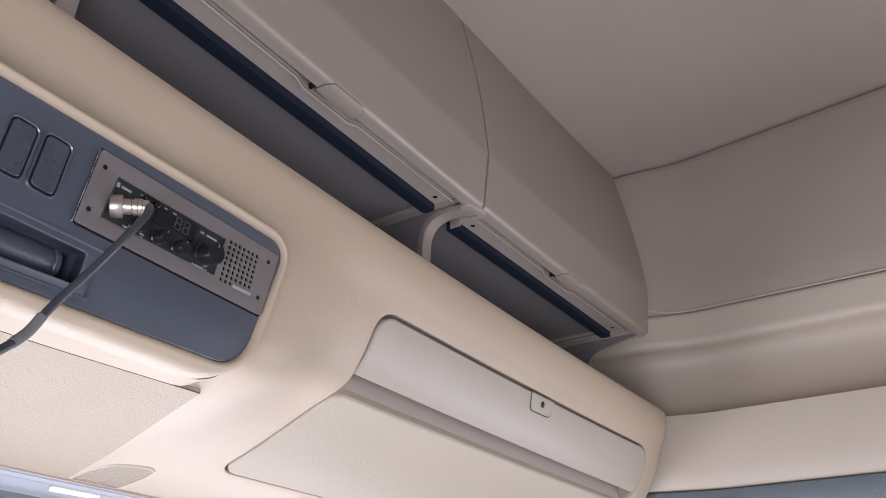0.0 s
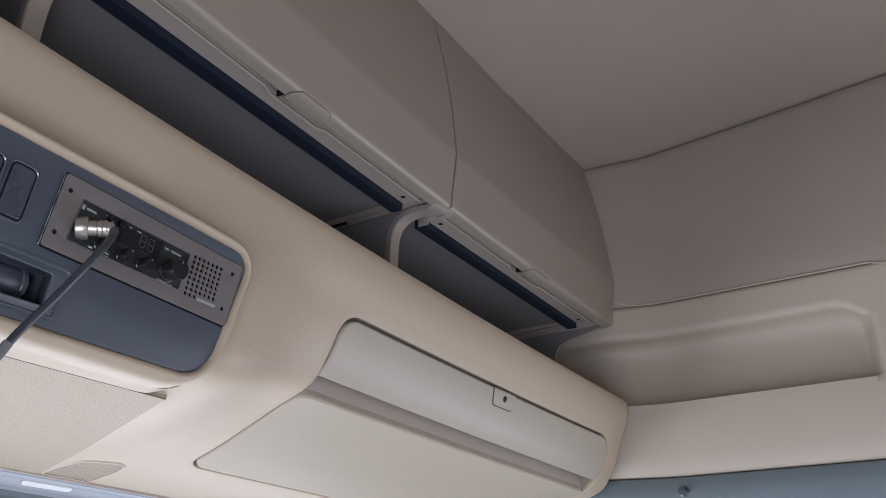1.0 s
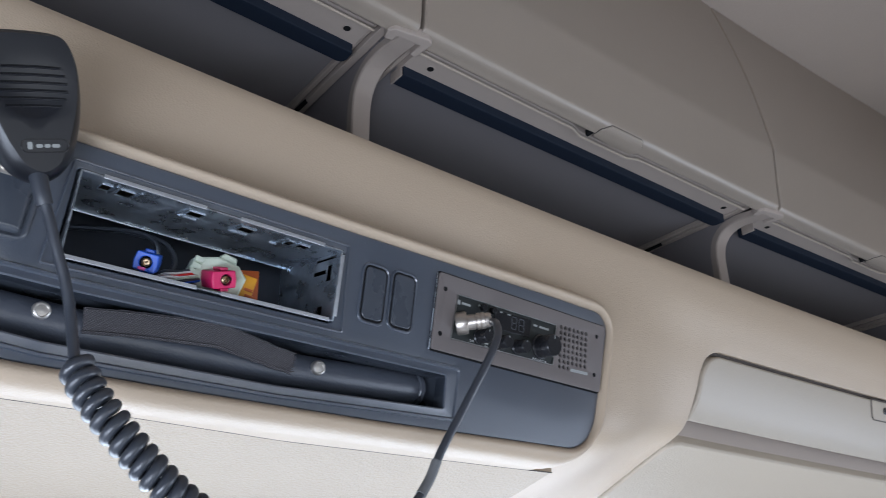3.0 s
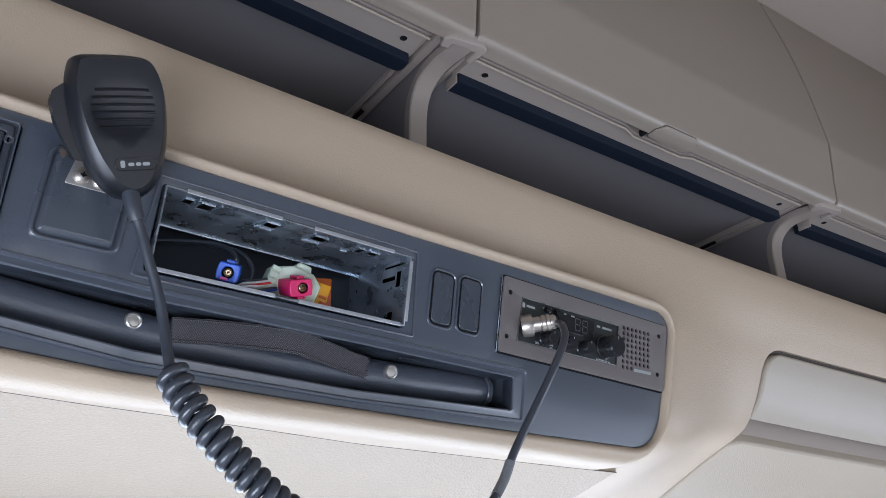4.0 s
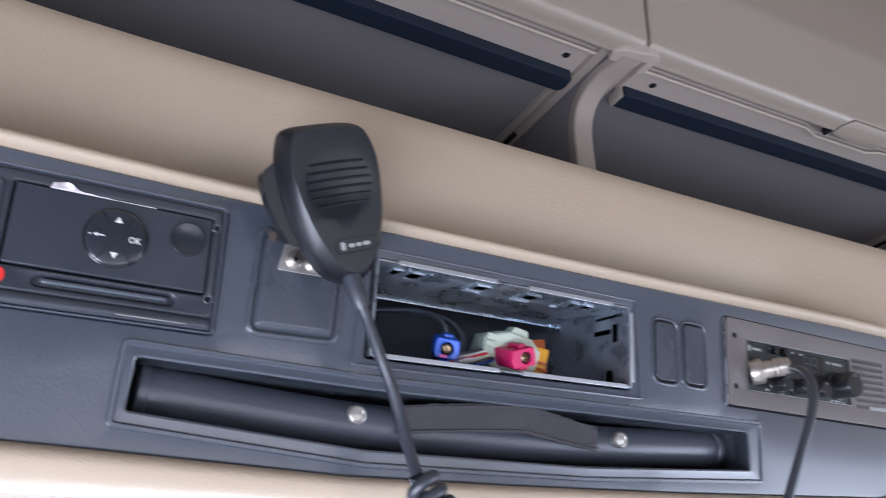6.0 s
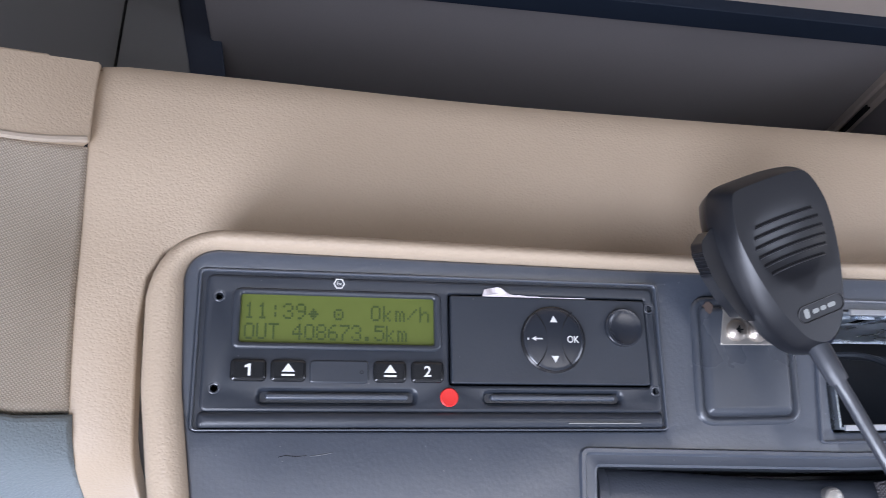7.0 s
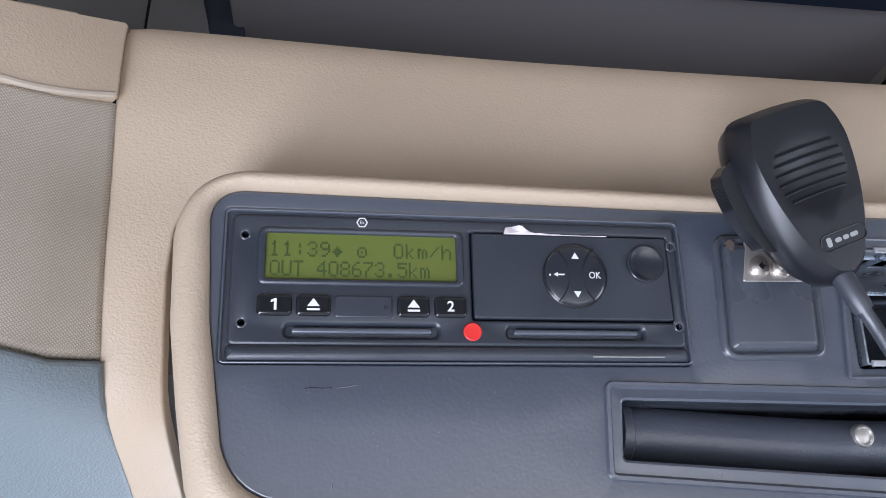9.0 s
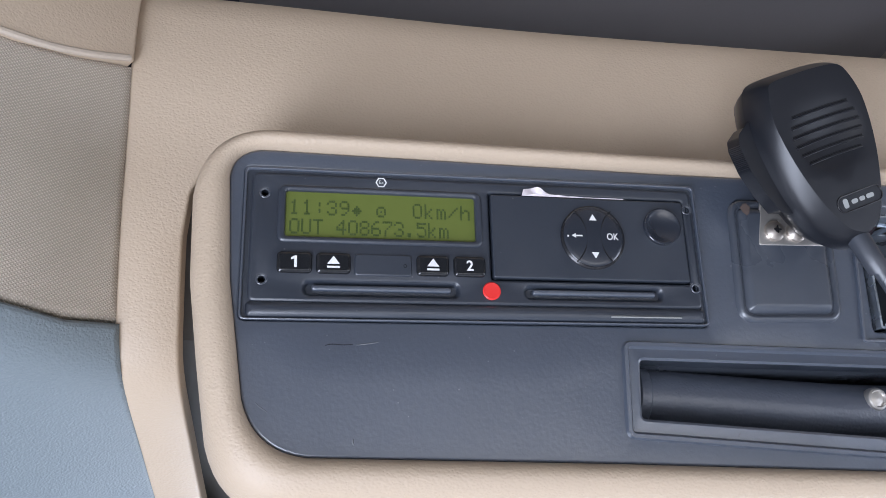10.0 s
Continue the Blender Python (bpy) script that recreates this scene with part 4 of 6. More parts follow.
# right door wall with its window opening; shelf end
slabwall("door_wall_right", "plain grey right door wall with a window opening", [((1.10, -1.2, 0.0), (1.16, 1.6, 0.95)), ((1.10, -1.2, 1.64), (1.16, 1.6, 2.56)), ((1.10, -1.2, 0.95), (1.16, -0.2, 1.64)), ((1.10, 0.85, 0.95), (1.16, 1.6, 1.64))])
slabwall("wall_left", "plain grey left door wall with a window opening", [((-1.12, -1.2, 0.0), (-1.06, 1.6, 0.79)), ((-1.12, -1.2, 1.49), (-1.06, 1.6, 2.56)), ((-1.12, -1.2, 0.79), (-1.06, -0.34, 1.49)), ((-1.12, 1.0, 0.79), (-1.06, 1.6, 1.49))])
# unseen walls kept dim so that the black panel reflects less
slabwall("wall_right_dimmer", "unseen rear part of the right wall, dimmed to darken panel reflections", [((0.972, -1.2, 1.64), (1.098, 0.298, 2.56))], DIMGREY)
slabwall("wall_rear_dimmer", "unseen upper rear wall, dimmed to darken panel reflections", [((-1.12, -1.26, 1.64), (1.16, -1.2, 2.56))], DIMGREY)
# unseen pale half, added to brighten the reflection in the control panel
slabwall("rear_reflector_lower", "unseen pale lower rear wall, added as a reflector for the dark panel", [((-1.12, -1.26, 0.0), (1.16, -1.2, 1.64))], PALE)
slabwall("wall_front", "plain grey front wall with the windscreen opening", [((-1.12, 1.6, 0.0), (1.16, 1.66, 0.85)), ((-1.12, 1.45, 1.64), (1.16, 1.66, 2.56)), ((-1.12, 1.6, 0.85), (-0.9, 1.66, 1.64)), ((1.0, 1.6, 0.85), (1.16, 1.66, 1.64))])
bm = bmesh.new()
box(bm, (-1.12, -1.26, -0.05), (1.16, 1.66, 0.0))
tagged(part("floor", bm, FLOORGREY, smooth=False), "plain pale cab floor", "floor", kind="structure")

# ---- left pillar trims ----
END_Z = [z + 0.3 * float(np.interp(z, SWELL_Z, SWELL_DZ)) for z in SZ]
END_Y = [y + 0.3 * float(np.interp(z, SWELL_Z, SWELL_DY)) for y, z in zip(SY, SZ)]


def pil(x, z, h=0.0):
    """The left pillar's surface, which turns back from the console's end."""
    y = float(np.interp(z, END_Z, END_Y)) + bow(-0.806) - 0.88 * max(0.0, -0.8035 - x)
    return Vector((x, y, z)) + Vector((0.66, -0.75, 0)) * h


pillar = thing("left_pillar_trim", (-0.86, 0.98, 1.6), "left pillar trim of beige plastic, woven cloth and blue-grey plastic", "pillar trim", kind="structure")
plate("cap", rounded([(-0.8056, 1.8640), (-0.8056, 1.9055), (-0.8235, 1.8955), (-0.8435, 1.885), (-0.885, 1.876), (-0.97, 1.872), (-0.97, 1.842), (-0.885, 1.845), (-0.843, 1.8505), (-0.8235, 1.8563)],
                     [0.001, 0.0015, 0.02, 0.01, 0.001, 0.001, 0.01, 0.01, 0.004, 0.002], 4), pil, 0.004, 0.02, BEIGE, pillar, 0.0012, 0.01)
bm = bmesh.new()
tube(bm, [pil(x, z, 0.0035) for x, z in smooth_line([(-0.8072, 1.8645), (-0.8235, 1.8565), (-0.843, 1.8507), (-0.885, 1.8452), (-0.97, 1.8422)], 5)], 0.0016, 8)
part("cap_edge", bm, BEIGE_SMOOTH, pillar)
plate("cloth_insert", [(-0.8038, 1.865), (-0.8235, 1.8575), (-0.843, 1.852), (-0.97, 1.844), (-0.97, 1.752), (-0.838, 1.752), (-0.822, 1.7515), (-0.8040, 1.7555)][:],
      pil, 0.0, 0.01, CLOTH, pillar, 0.003, 0.008)
plate("lower_cover", [(-0.8036, 1.7545), (-0.822, 1.7505), (-0.838, 1.751), (-0.97, 1.751), (-0.97, 1.66), (-0.8020, 1.66)][:], pil, 0.002, 0.02, BLUEGREY, pillar, 0.003, 0.008)
bm = bmesh.new()
slab(bm, [(-0.97, 1.66), (-0.8045, 1.66), (-0.8045, 1.90), (-0.97, 1.90)], [], pil, -0.012, 0.01, 0.001, 0.02)
part("pillar_backing", bm, DEEP, pillar)
# panel behind the pillar cap beside the shelf
slabwall("shelf_wall_left", "dark grey side lining beyond the pillar cap", [((-1.06, 1.20, 1.80), (-0.8555, 1.26, 2.42))], TAUPE_DIM)
# the charcoal strip stands in for the locker's shaded underside
for nm, lab, edge, y, m in (("shelf_end_left", "grey end panel with a slanted edge beside the shelf", [(-0.762, 1.86), (-0.837, 2.20), (-0.837, 2.42)], 1.196, TAUPE_DIM),
                            ("shelf_end_shade_left", "charcoal strip for the locker's shaded underside at the shelf end", [(-0.748, 1.86), (-0.803, 2.20), (-0.803, 2.42)], 1.204, CHARCOAL)):
    bm = bmesh.new()
    slab(bm, [(-0.8525, 2.42), (-0.8525, 1.86)] + edge, [], lambda a, b, h: Vector((a, y - h, b)), 0.0, 0.006, 0.0010)
    tagged(part(nm, bm, m), lab, "panel", kind="structure")
END = smooth_line([(1.170, 1.87), (1.164, 1.95), (1.160, 2.005), (1.153, 2.027), (1.137, 2.041), (1.092, 2.051), (1.043, 2.060)], 5)
bm = bmesh.new()
slab(bm, [(1.45, 1.87), (1.45, 2.075), (1.043, 2.075), *[p[:] for p in END[::-1]]], [], lambda a, b, h: Vector((0.9385 - h, a, b)), 0.002, 0.010, 0.0006, back=True)
er = tagged(part("shelf_end_right", bm, LOCKER_BASE), "taupe end panel with a curved front edge beside the shelf", "panel", kind="structure")
bm = bmesh.new()
tube(bm, [Vector((0.9375, p.x, p.y)) for p in END], 0.0022, 8)
part("end_piping", bm, TAUPE, er)
for k, x in enumerate((0.9225, 0.9315)):
    bm = bmesh.new()
    slab(bm, rect(x - 0.002, 1.078 + 0.004 * k, x + 0.002, 1.43, 0.001), [], lambda a, b, h: Vector((a, b + lbow(0.93), 2.0655 - 0.0025 * k - h)), 0.0, 0.006, 0.0008)
    part("end_rail", bm, TAUPE, er)

# ---- tachograph ----
def mmr(u0, v0, u1, v1, r=0.0, n=4):
    return rect(u0, v0, u1, v1, max(r, 0.01), n)


def tslab(name, outer, top, thick, material, parent, bev=0.5, holes=(), label=""):
    """A plate on the tachograph's face; outlines and bevel in millimetres, heights too."""
    bm = bmesh.new()
    slab(bm, outer, list(holes), lambda u, v, h: tac(u, v, h / 1000), top, thick, bev)
    return part(name, bm, material, parent, label)


tacho = thing("tachograph", tac(87, -14), "black digital tachograph with a lit green display and buttons", "tachograph")
tmm = lambda u, v, h: tac(u, v, h / 1000)
SLOT1, SLOT2 = mmr(15.6, -5.6, 75.2, -0.2, 2.2, 6), mmr(102, -5.4, 159.5, -0.3, 2.2, 6)
DRAWER, LCDCUT = mmr(88.6, 2.0, 172.6, 38.2, 0.6), mmr(6.0, 15.8, 84.0, 37.4, 2.2)
HOLES = [disc(u, v, 1.35, 14) for u, v in ((0, 0), (0, 34.7), (174.5, 0.3), (174.5, 34.6))]
FACE = mmr(-5.0, -8.6, 177.0, 43.4, 2.6)
tslab("faceplate", FACE, 0.4, 6.0, TACHO_BLACK, tacho, 1.3, [SLOT1, SLOT2, DRAWER, LCDCUT, *HOLES])
for hole in HOLES:
    bm = bmesh.new()
    dish(bm, hole, tmm, -0.3, 6.0, 0.01)
    sh = part("screw_hole", bm, DEEP, tacho)
    bm = bmesh.new()
    ring(bm, [[(*p, 0.2) for p in grown(hole, 0.9)], [(*p, 0.5) for p in grown(hole, 0.5)], [(*p, 0.35) for p in grown(hole, 0.05)], [(*p, -0.6) for p in hole]], tmm)
    part("hole_rim", bm, BLACK_SMOOTH, sh)
for s in (SLOT1, SLOT2):
    bm = bmesh.new()
    dish(bm, s, tmm, 0.1, 2.2, 0.3, 0.8)
    sl = part("card_slot", bm, TACHO_BLACK, tacho)
    (ua, va), (ub, vb) = min(s), max(s)
    um = (min(p[0] for p in s) + 3, max(p[0] for p in s) - 3)
    vm = (min(p[1] for p in s) + max(p[1] for p in s)) / 2
    # flap in a lighter black than its slot, painting in the slot's highlight
    bm = bmesh.new()
    slab(bm, mmr(um[0], vm - 0.9, um[1], vm + 1.3, 0.8), [], tmm, 0.3, 2.4, 0.8)
    part("card_flap", bm, BLACK, sl)
# moulded ledge along the bottom, and a raised surround
bm = bmesh.new()
slab(bm, mmr(-5.6, -14.6, 177.2, -8.2, 2.0), [], tmm, 1.5, 5.0, 2.8, segs=7)
part("bottom_ledge", bm, TACHO_BLACK, tacho, angle=60)
bm = bmesh.new()
slab(bm, mmr(-7.8, -15.4, 178.7, 45.6, 2.0), [mmr(-6.9, -14.6, 177.8, 44.5, 1.6)], tmm, 0.7, 5.0, 0.4)
part("surround", bm, BLACK, tacho)
bm = bmesh.new()
slab(bm, mmr(-7.2, -15.0, 178.2, 45.0, 1.8), [mmr(-3.0, -7.0, 175.0, 41.4, 1.0)], tmm, -0.7, 4.0, 0.2)
part("surround_floor", bm, TACHO_BLACK, tacho)
tslab("scratch", mmr(136, -12.9, 166, -12.5, 0.1), 2.25, 0.5, GREY_INK, tacho, 0.02, label="pale scratch along the bottom ledge")
# display
bm = bmesh.new()
slab(bm, mmr(5.0, 14.8, 85.6, 38.4, 3.0), [mmr(8.0, 17.4, 82.6, 36.0, 1.0)], tmm, 1.2, 3.0, 1.1)
part("display_bezel", bm, TACHO_BLACK, tacho)
bm = bmesh.new()
sheet(bm, mmr(7.6, 17.0, 83.0, 36.4, 0.8), [], tmm, -0.6, 0)
lcd = part("display", bm, LCD, tacho, "lit green dot-matrix display showing time and distance")
GLYPHS = {"0": "0E11111111110E", "1": "040C040404040E", "3": "0E11010601110E", "4": "02060A121F0202", "5": "1F101E0101110E", "6": "0608101E11110E",
          "7": "1F010204080808", "8": "0E11110E11110E", "9": "0E11110F01020C", "O": "0E11111111110E", "U": "1111111111110E", "T": "1F040404040404",
          "k": "10101214181412", "m": "00001A15151515", "h": "1010161911111 1".replace(" ", ""), "/": "00010204081000", ":": "00040400040400", ".": "00000000000C0C",
          "*": "0000040E1F0E04", "o": "00000E1115110E"}


def matrix_text(words, u, v, wide, tall, pitch):
    """Characters of a 5 x 7 dot matrix, one mesh a character."""
    for n, ch in enumerate(words):
        if ch == " ":
            continue
        code = GLYPHS[ch]
        bm = bmesh.new()
        for r in range(7):
            bits = int(code[2 * r:2 * r + 2], 16)
            for c in range(5):
                if bits >> (4 - c) & 1:
                    a, b = u + n * pitch + c * wide / 5, v - (r + 1) * tall / 7
                    slab(bm, [(a, b), (a + wide / 5 * 0.93, b), (a + wide / 5 * 0.93, b + tall / 7 * 0.93), (a, b + tall / 7 * 0.93)], [], tmm, -0.5, 0.1, 0.01, segs=1)
        part("character", bm, LCD_INK, lcd, smooth=False)


matrix_text("11:39* o  0km/h", 9.4, 32.9, 3.9, 6.3, 4.82)
matrix_text("OUT 408673.5km", 9.6, 25.0, 3.9, 6.3, 4.50)
# buttons
for u0, u1, sign in ((5.4, 18.6, "1"), (20.0, 33.2, "eject"), (58.6, 71.4, "eject"), (73.2, 86.0, "2")):
    b = tslab("button", mmr(u0, 2.6, u1, 10.9, 1.6), 2.0, 3.0, KEY_BLACK, tacho, 1.2)
    uc = (u0 + u1) / 2
    if sign == "eject":
        bm = bmesh.new()
        sheet(bm, [(uc - 2.4, 6.2), (uc + 2.4, 6.2), (uc, 9.4)], [], tmm, 2.06, 0)
        sheet(bm, [(uc - 2.4, 4.6), (uc + 2.4, 4.6), (uc + 2.4, 5.4), (uc - 2.4, 5.4)], [], tmm, 2.06, 0)
        part("eject_mark", bm, WHITE_INK, b, smooth=False)
    else:
        if sign == "1":
            bm = bmesh.new()
            sheet(bm, [(uc - 0.1, 4.6), (uc + 0.9, 4.6), (uc + 0.9, 9.1), (uc + 0.1, 9.1), (uc - 1.3, 8.4), (uc - 1.3, 7.5), (uc - 0.1, 7.9)], [], tmm, 2.06, 0)
            part("number", bm, WHITE_INK, b, smooth=False)
        else:
            text("number", sign, tmm, uc, 6.7, 5.8, 2.06, WHITE_INK, b, bold=0.02)
bl = tslab("blank_button", mmr(34.6, 2.2, 56.8, 10.9, 1.4), 1.0, 2.4, TACHO_BLACK, tacho, 0.6)
bm = bmesh.new()
lathe(bm, [(0.7, 1.1), (0.5, 1.05), (0.4, 0.4), (0.05, 0.4)], tmm, 54.2, 6.4, 12)
part("sensor_hole", bm, DEEP, bl)
# printer drawer
dr = tslab("printer_drawer", mmr(89.2, 2.6, 172.0, 37.6, 0.8), 1.4, 6.0, TACHO_BLACK, tacho, 0.6)
bm = bmesh.new()
lathe(bm, [(13.6, 1.3), (13.6, 2.0), (12.9, 2.6), (12.2, 2.3), (11.6, 2.2)], tmm, 131.2, 20.4, 40)
part("rocker_ring", bm, BLACK_GLOSS, dr)
bm = bmesh.new()
lathe(bm, [(13.0, 2.2), (12.4, 2.7), (11.0, 2.95), (6.0, 3.3), (0.05, 3.4)], tmm, 131.2, 20.4, 40)
part("rocker_pad", bm, TACHO_GLOSS, dr)
for side in (-1, 1):
    bm = bmesh.new()
    arc = [(131.2 + side * (17.5 - 14.6 * math.cos(a)), 20.4 + 14.6 * math.sin(a)) for a in np.linspace(-0.86, 0.86, 20)]
    tube(bm, [tmm(a, b, 3.15) for a, b in arc], 0.00022, 6)
    part("rocker_groove", bm, DEEP, dr)
for tri in ([(129.6, 27.2), (132.8, 27.2), (131.2, 29.9)], [(129.6, 13.6), (131.2, 10.9), (132.8, 13.6)]):
    bm = bmesh.new()
    sheet(bm, tri, [], tmm, 3.5, 0)
    part("arrow_mark", bm, WHITE_INK, dr, smooth=False)
bm = bmesh.new()
sheet(bm, [(122.6, 20.1), (126.2, 20.1), (126.2, 20.7), (122.6, 20.7)], [], tmm, 3.7, 0)
sheet(bm, [(121.6, 20.4), (123.4, 19.4), (123.4, 21.4)], [], tmm, 3.7, 0)
sheet(bm, mmr(120.0, 20.0, 120.7, 20.8), [], tmm, 3.0, 0)
part("back_mark", bm, WHITE_INK, dr, smooth=False)
text("ok_mark", "OK", tmm, 138.9, 20.2, 4.0, 3.75, WHITE_INK, dr, wide=0.85, bold=0.01)
bm = bmesh.new()
lathe(bm, [(8.0, 1.3), (8.0, 2.9), (7.75, 3.25), (7.4, 3.3), (6.6, 2.95), (5.0, 2.5), (2.5, 2.2), (0.05, 2.1)], tmm, 161.8, 26.0, 36)
part("round_button", bm, TACHO_GLOSS, dr)
slip = thing("paper_slip", tac(110, 38), "torn scrap of white paper caught in the printer drawer", "paper")
rng = random.Random(4)
edge = [(102.2, 37.4)] + [(u, 37.8 + 2.9 * math.exp(-((u - 107.0) / 5.6) ** 2) + 0.7 * max(0, 1 - (u - 104) / 24) + rng.uniform(-0.12, 0.12)) for u in np.linspace(103, 127, 26)] + [(146, 37.85), (146, 37.5)]
bm = bmesh.new()
sheet(bm, edge, [], lambda u, v, h: tac(u, v, 0.0019 + 0.0005 * math.sin(u * 0.7) * max(0, v - 38)), 0, 1.2)
part("scrap", bm, PAPER, slip)
# red seal and the hexagon mark
seal = thing("red_seal", tac(88, -3), "round red plastic seal on the tachograph face", "seal")
bm = bmesh.new()
lathe(bm, [(3.6, 0.1), (3.6, 0.9), (3.2, 1.3), (2.3, 1.2), (0.05, 1.2)], tmm, 88.2, -2.8, 32)
part("seal_disc", bm, RED, seal)
bm = bmesh.new()
hexa = lambda r: [(45 + r * math.cos(a), 41.0 + r * math.sin(a)) for a in (math.pi / 3 * k for k in range(6))]
slab(bm, hexa(2.3), [hexa(1.75)], tmm, 0.5, 0.1, 0.02, segs=1)
part("hexagon_mark", bm, WHITE_INK, tacho)
text("ex_mark", "Ex", tmm, 45, 41.0, 2.0, 0.5, WHITE_INK, tacho)

# ---- empty radio slot with its metal cage ----
cage = thing("metal_cage", pan(0.345, -0.01, -0.05), "empty galvanised steel radio cage open to the front", "radio cage")
cu0, cu1 = 0.2585, 0.4335


def cagev(u, f):
    lo, hi = -0.0108 + (u - 0.257) * 0.028, 0.0395 + (u - 0.257) * 0.022
    return lo + (hi - lo) * f


def cage_wall(name, a, b, holes, depth=0.15):
    """A sheet-metal wall from the front edge back; a and b are (u, f) ends on the opening."""
    pa, pb = (a[0], cagev(*a)), (b[0], cagev(*b))
    n = Vector((-(pb[1] - pa[1]), pb[0] - pa[0])).normalized()
    fn = lambda s, d, h: pan(pa[0] + (pb[0] - pa[0]) * s + n.x * h, pa[1] + (pb[1] - pa[1]) * s + n.y * h, 0.002 - d)
    bm = bmesh.new()
    slab(bm, [(0, 0), (1, 0), (1, depth), (0, depth)], holes, lambda s, d, h: fn(s, d, h), 0.0004, 0.001, 0.00005, 0.0)
    return part(name, bm, STEEL, cage)


top_holes = [[(a, 0.012), (a + w, 0.012), (a + w, 0.012 + dd), (a, 0.012 + dd)] for a, w, dd in ((0.09, 0.035, 0.010), (0.15, 0.05, 0.012), (0.40, 0.055, 0.010), (0.60, 0.06, 0.010), (0.80, 0.03, 0.010), (0.85, 0.045, 0.008))]
top_holes += [[(a, 0.026), (a + w, 0.0255), (a + w, 0.0268), (a, 0.0273)] for a, w in ((0.385, 0.07), (0.585, 0.075), (0.76, 0.03))]
top_holes += [[(a, 0.009), (a + 0.006, 0.009), (a - 0.004, 0.0245), (a - 0.010, 0.0245)] for a in (0.135, 0.215, 0.385, 0.59, 0.785, 0.84)]
side_holes = [[(0.72, 0.017), (0.79, 0.017), (0.79, 0.034), (0.72, 0.034)], [(0.60, 0.010), (0.84, 0.010), (0.84, 0.0165), (0.60, 0.0165)], [(0.92, 0.006), (0.96, 0.006), (0.96, 0.032), (0.92, 0.032)], [(0.08, 0.016), (0.25, 0.016), (0.25, 0.023), (0.08, 0.023)]]
cage_wall("top_wall", (cu0, 1.0), (cu1, 1.0), top_holes, 0.075)
cage_wall("right_wall", (cu1, 0.0), (cu1, 1.0), side_holes)
cage_wall("bottom_wall", (cu0, 0.0), (cu1, 0.0), [])
cage_wall("left_wall", (cu0, 0.0), (cu0, 1.0), [])
for a, b, f0, f1 in ((0.2705, 0.333, 1, 1), (0.356, 0.419, 1, 1), (0.26, 0.336, 0, 0), (0.352, 0.43, 0, 0)):
    bm = bmesh.new()
    dv = 0.0022 if f0 else -0.0022
    slab(bm, [(a, cagev(a, f0) - abs(dv) * 0.6), (b, cagev(b, f1) - abs(dv) * 0.6), (b, cagev(b, f1) + abs(dv) * 0.6), (a, cagev(a, f0) + abs(dv) * 0.6)], [], pan, 0.0032, 0.0012, 0.0004)
    part("flange", bm, STEEL_EDGE, cage)
bm = bmesh.new()
slab(bm, [(cu1 - 0.001, cagev(cu1, 0.06)), (cu1 + 0.0018, cagev(cu1, 0.06)), (cu1 + 0.0018, cagev(cu1, 0.94)), (cu1 - 0.001, cagev(cu1, 0.94))], [], pan, 0.0032, 0.0012, 0.0004)
part("flange", bm, STEEL_EDGE, cage)
bm = bmesh.new()
box(bm, (-0.60, 1.10, 1.70), (-0.27, 1.24, 1.84))
part("cage_back", bm, WELL, cage, smooth=False)


# ---- plugs lying in the cage ----
def block(name, at, turn, size, material, parent, bev=0.0008, label=""):
    bm = bmesh.new()
    sx, sy, sz = size
    box(bm, (-sx / 2, -sy / 2, -sz / 2), (sx / 2, sy / 2, sz / 2), bev)
    bm.transform(Matrix.Translation(at) @ Euler([radians(a) for a in turn]).to_matrix().to_4x4())
    return part(name, bm, material, parent, label)


def coax(name, at, turn, material, label, wide=1.0, scale=1.0):
    """A coaxial plug: housing with a round opening and a brass pin, keyed sides."""
    ob = thing(name, at, label, "plug")
    m = Matrix.Translation(at) @ Euler([radians(a) for a in turn]).to_matrix().to_4x4()
    fn = lambda u, v, h: m @ (Vector((u, -h, v)) * scale)
    bm = bmesh.new()
    slab(bm, rounded([(-0.0072 * wide ** 2.4, -0.0062), (0.0072, -0.0062), (0.0080, 0.0), (0.0072, 0.0066), (-0.0072 * wide ** 2.4, 0.0066), (-0.0080 * wide ** 2.2, 0.0)], 0.0012, 3), [disc(0, 0, 0.0042, 20)], fn, 0.010, 0.024, 0.0007, back=True)
    body = part("housing", bm, material, ob)
    bm = bmesh.new()
    dish(bm, disc(0, 0, 0.0042, 20), fn, 0.0095, 0.006, 0.0)
    part("socket", bm, DEEP, body)
    bm = bmesh.new()
    lathe(bm, [(0.0030, 0.002), (0.0030, 0.0085), (0.0022, 0.009), (0.0018, 0.005), (0.0008, 0.005), (0.0008, 0.0085), (0.0001, 0.009)], fn, 0, 0, 18)
    part("contact", bm, BRASS, body, "brass pin")
    for sv in (-1, 1):
        bm = bmesh.new()
        slab(bm, rect(-0.003, sv * 0.0078 - 0.0012, 0.003, sv * 0.0078 + 0.0012, 0.0004), [], fn, 0.006, 0.014, 0.0004, back=True)
        part("key", bm, material, body)
    return ob


P_BLUE, P_RED = pan(0.3090, 0.002, -0.010), pan(0.3520, 0.004, -0.012)
blue = coax("blue_plug", P_BLUE, (26, 10, -18), BLUE_PLUG, "blue coaxial plug hanging in the radio cage", 1.0, 0.86)
coax("magenta_plug", P_RED + PN * 0.008 + PU * 0.0015 - PV * 0.0015, (24, -16, -4), PINK_PLUG, "magenta coaxial plug clipped in the pale connector", 1.16, 0.82)
bm = bmesh.new()
m = Matrix.Translation(P_BLUE) @ Euler([radians(a) for a in (26, 10, -18)]).to_matrix().to_4x4()
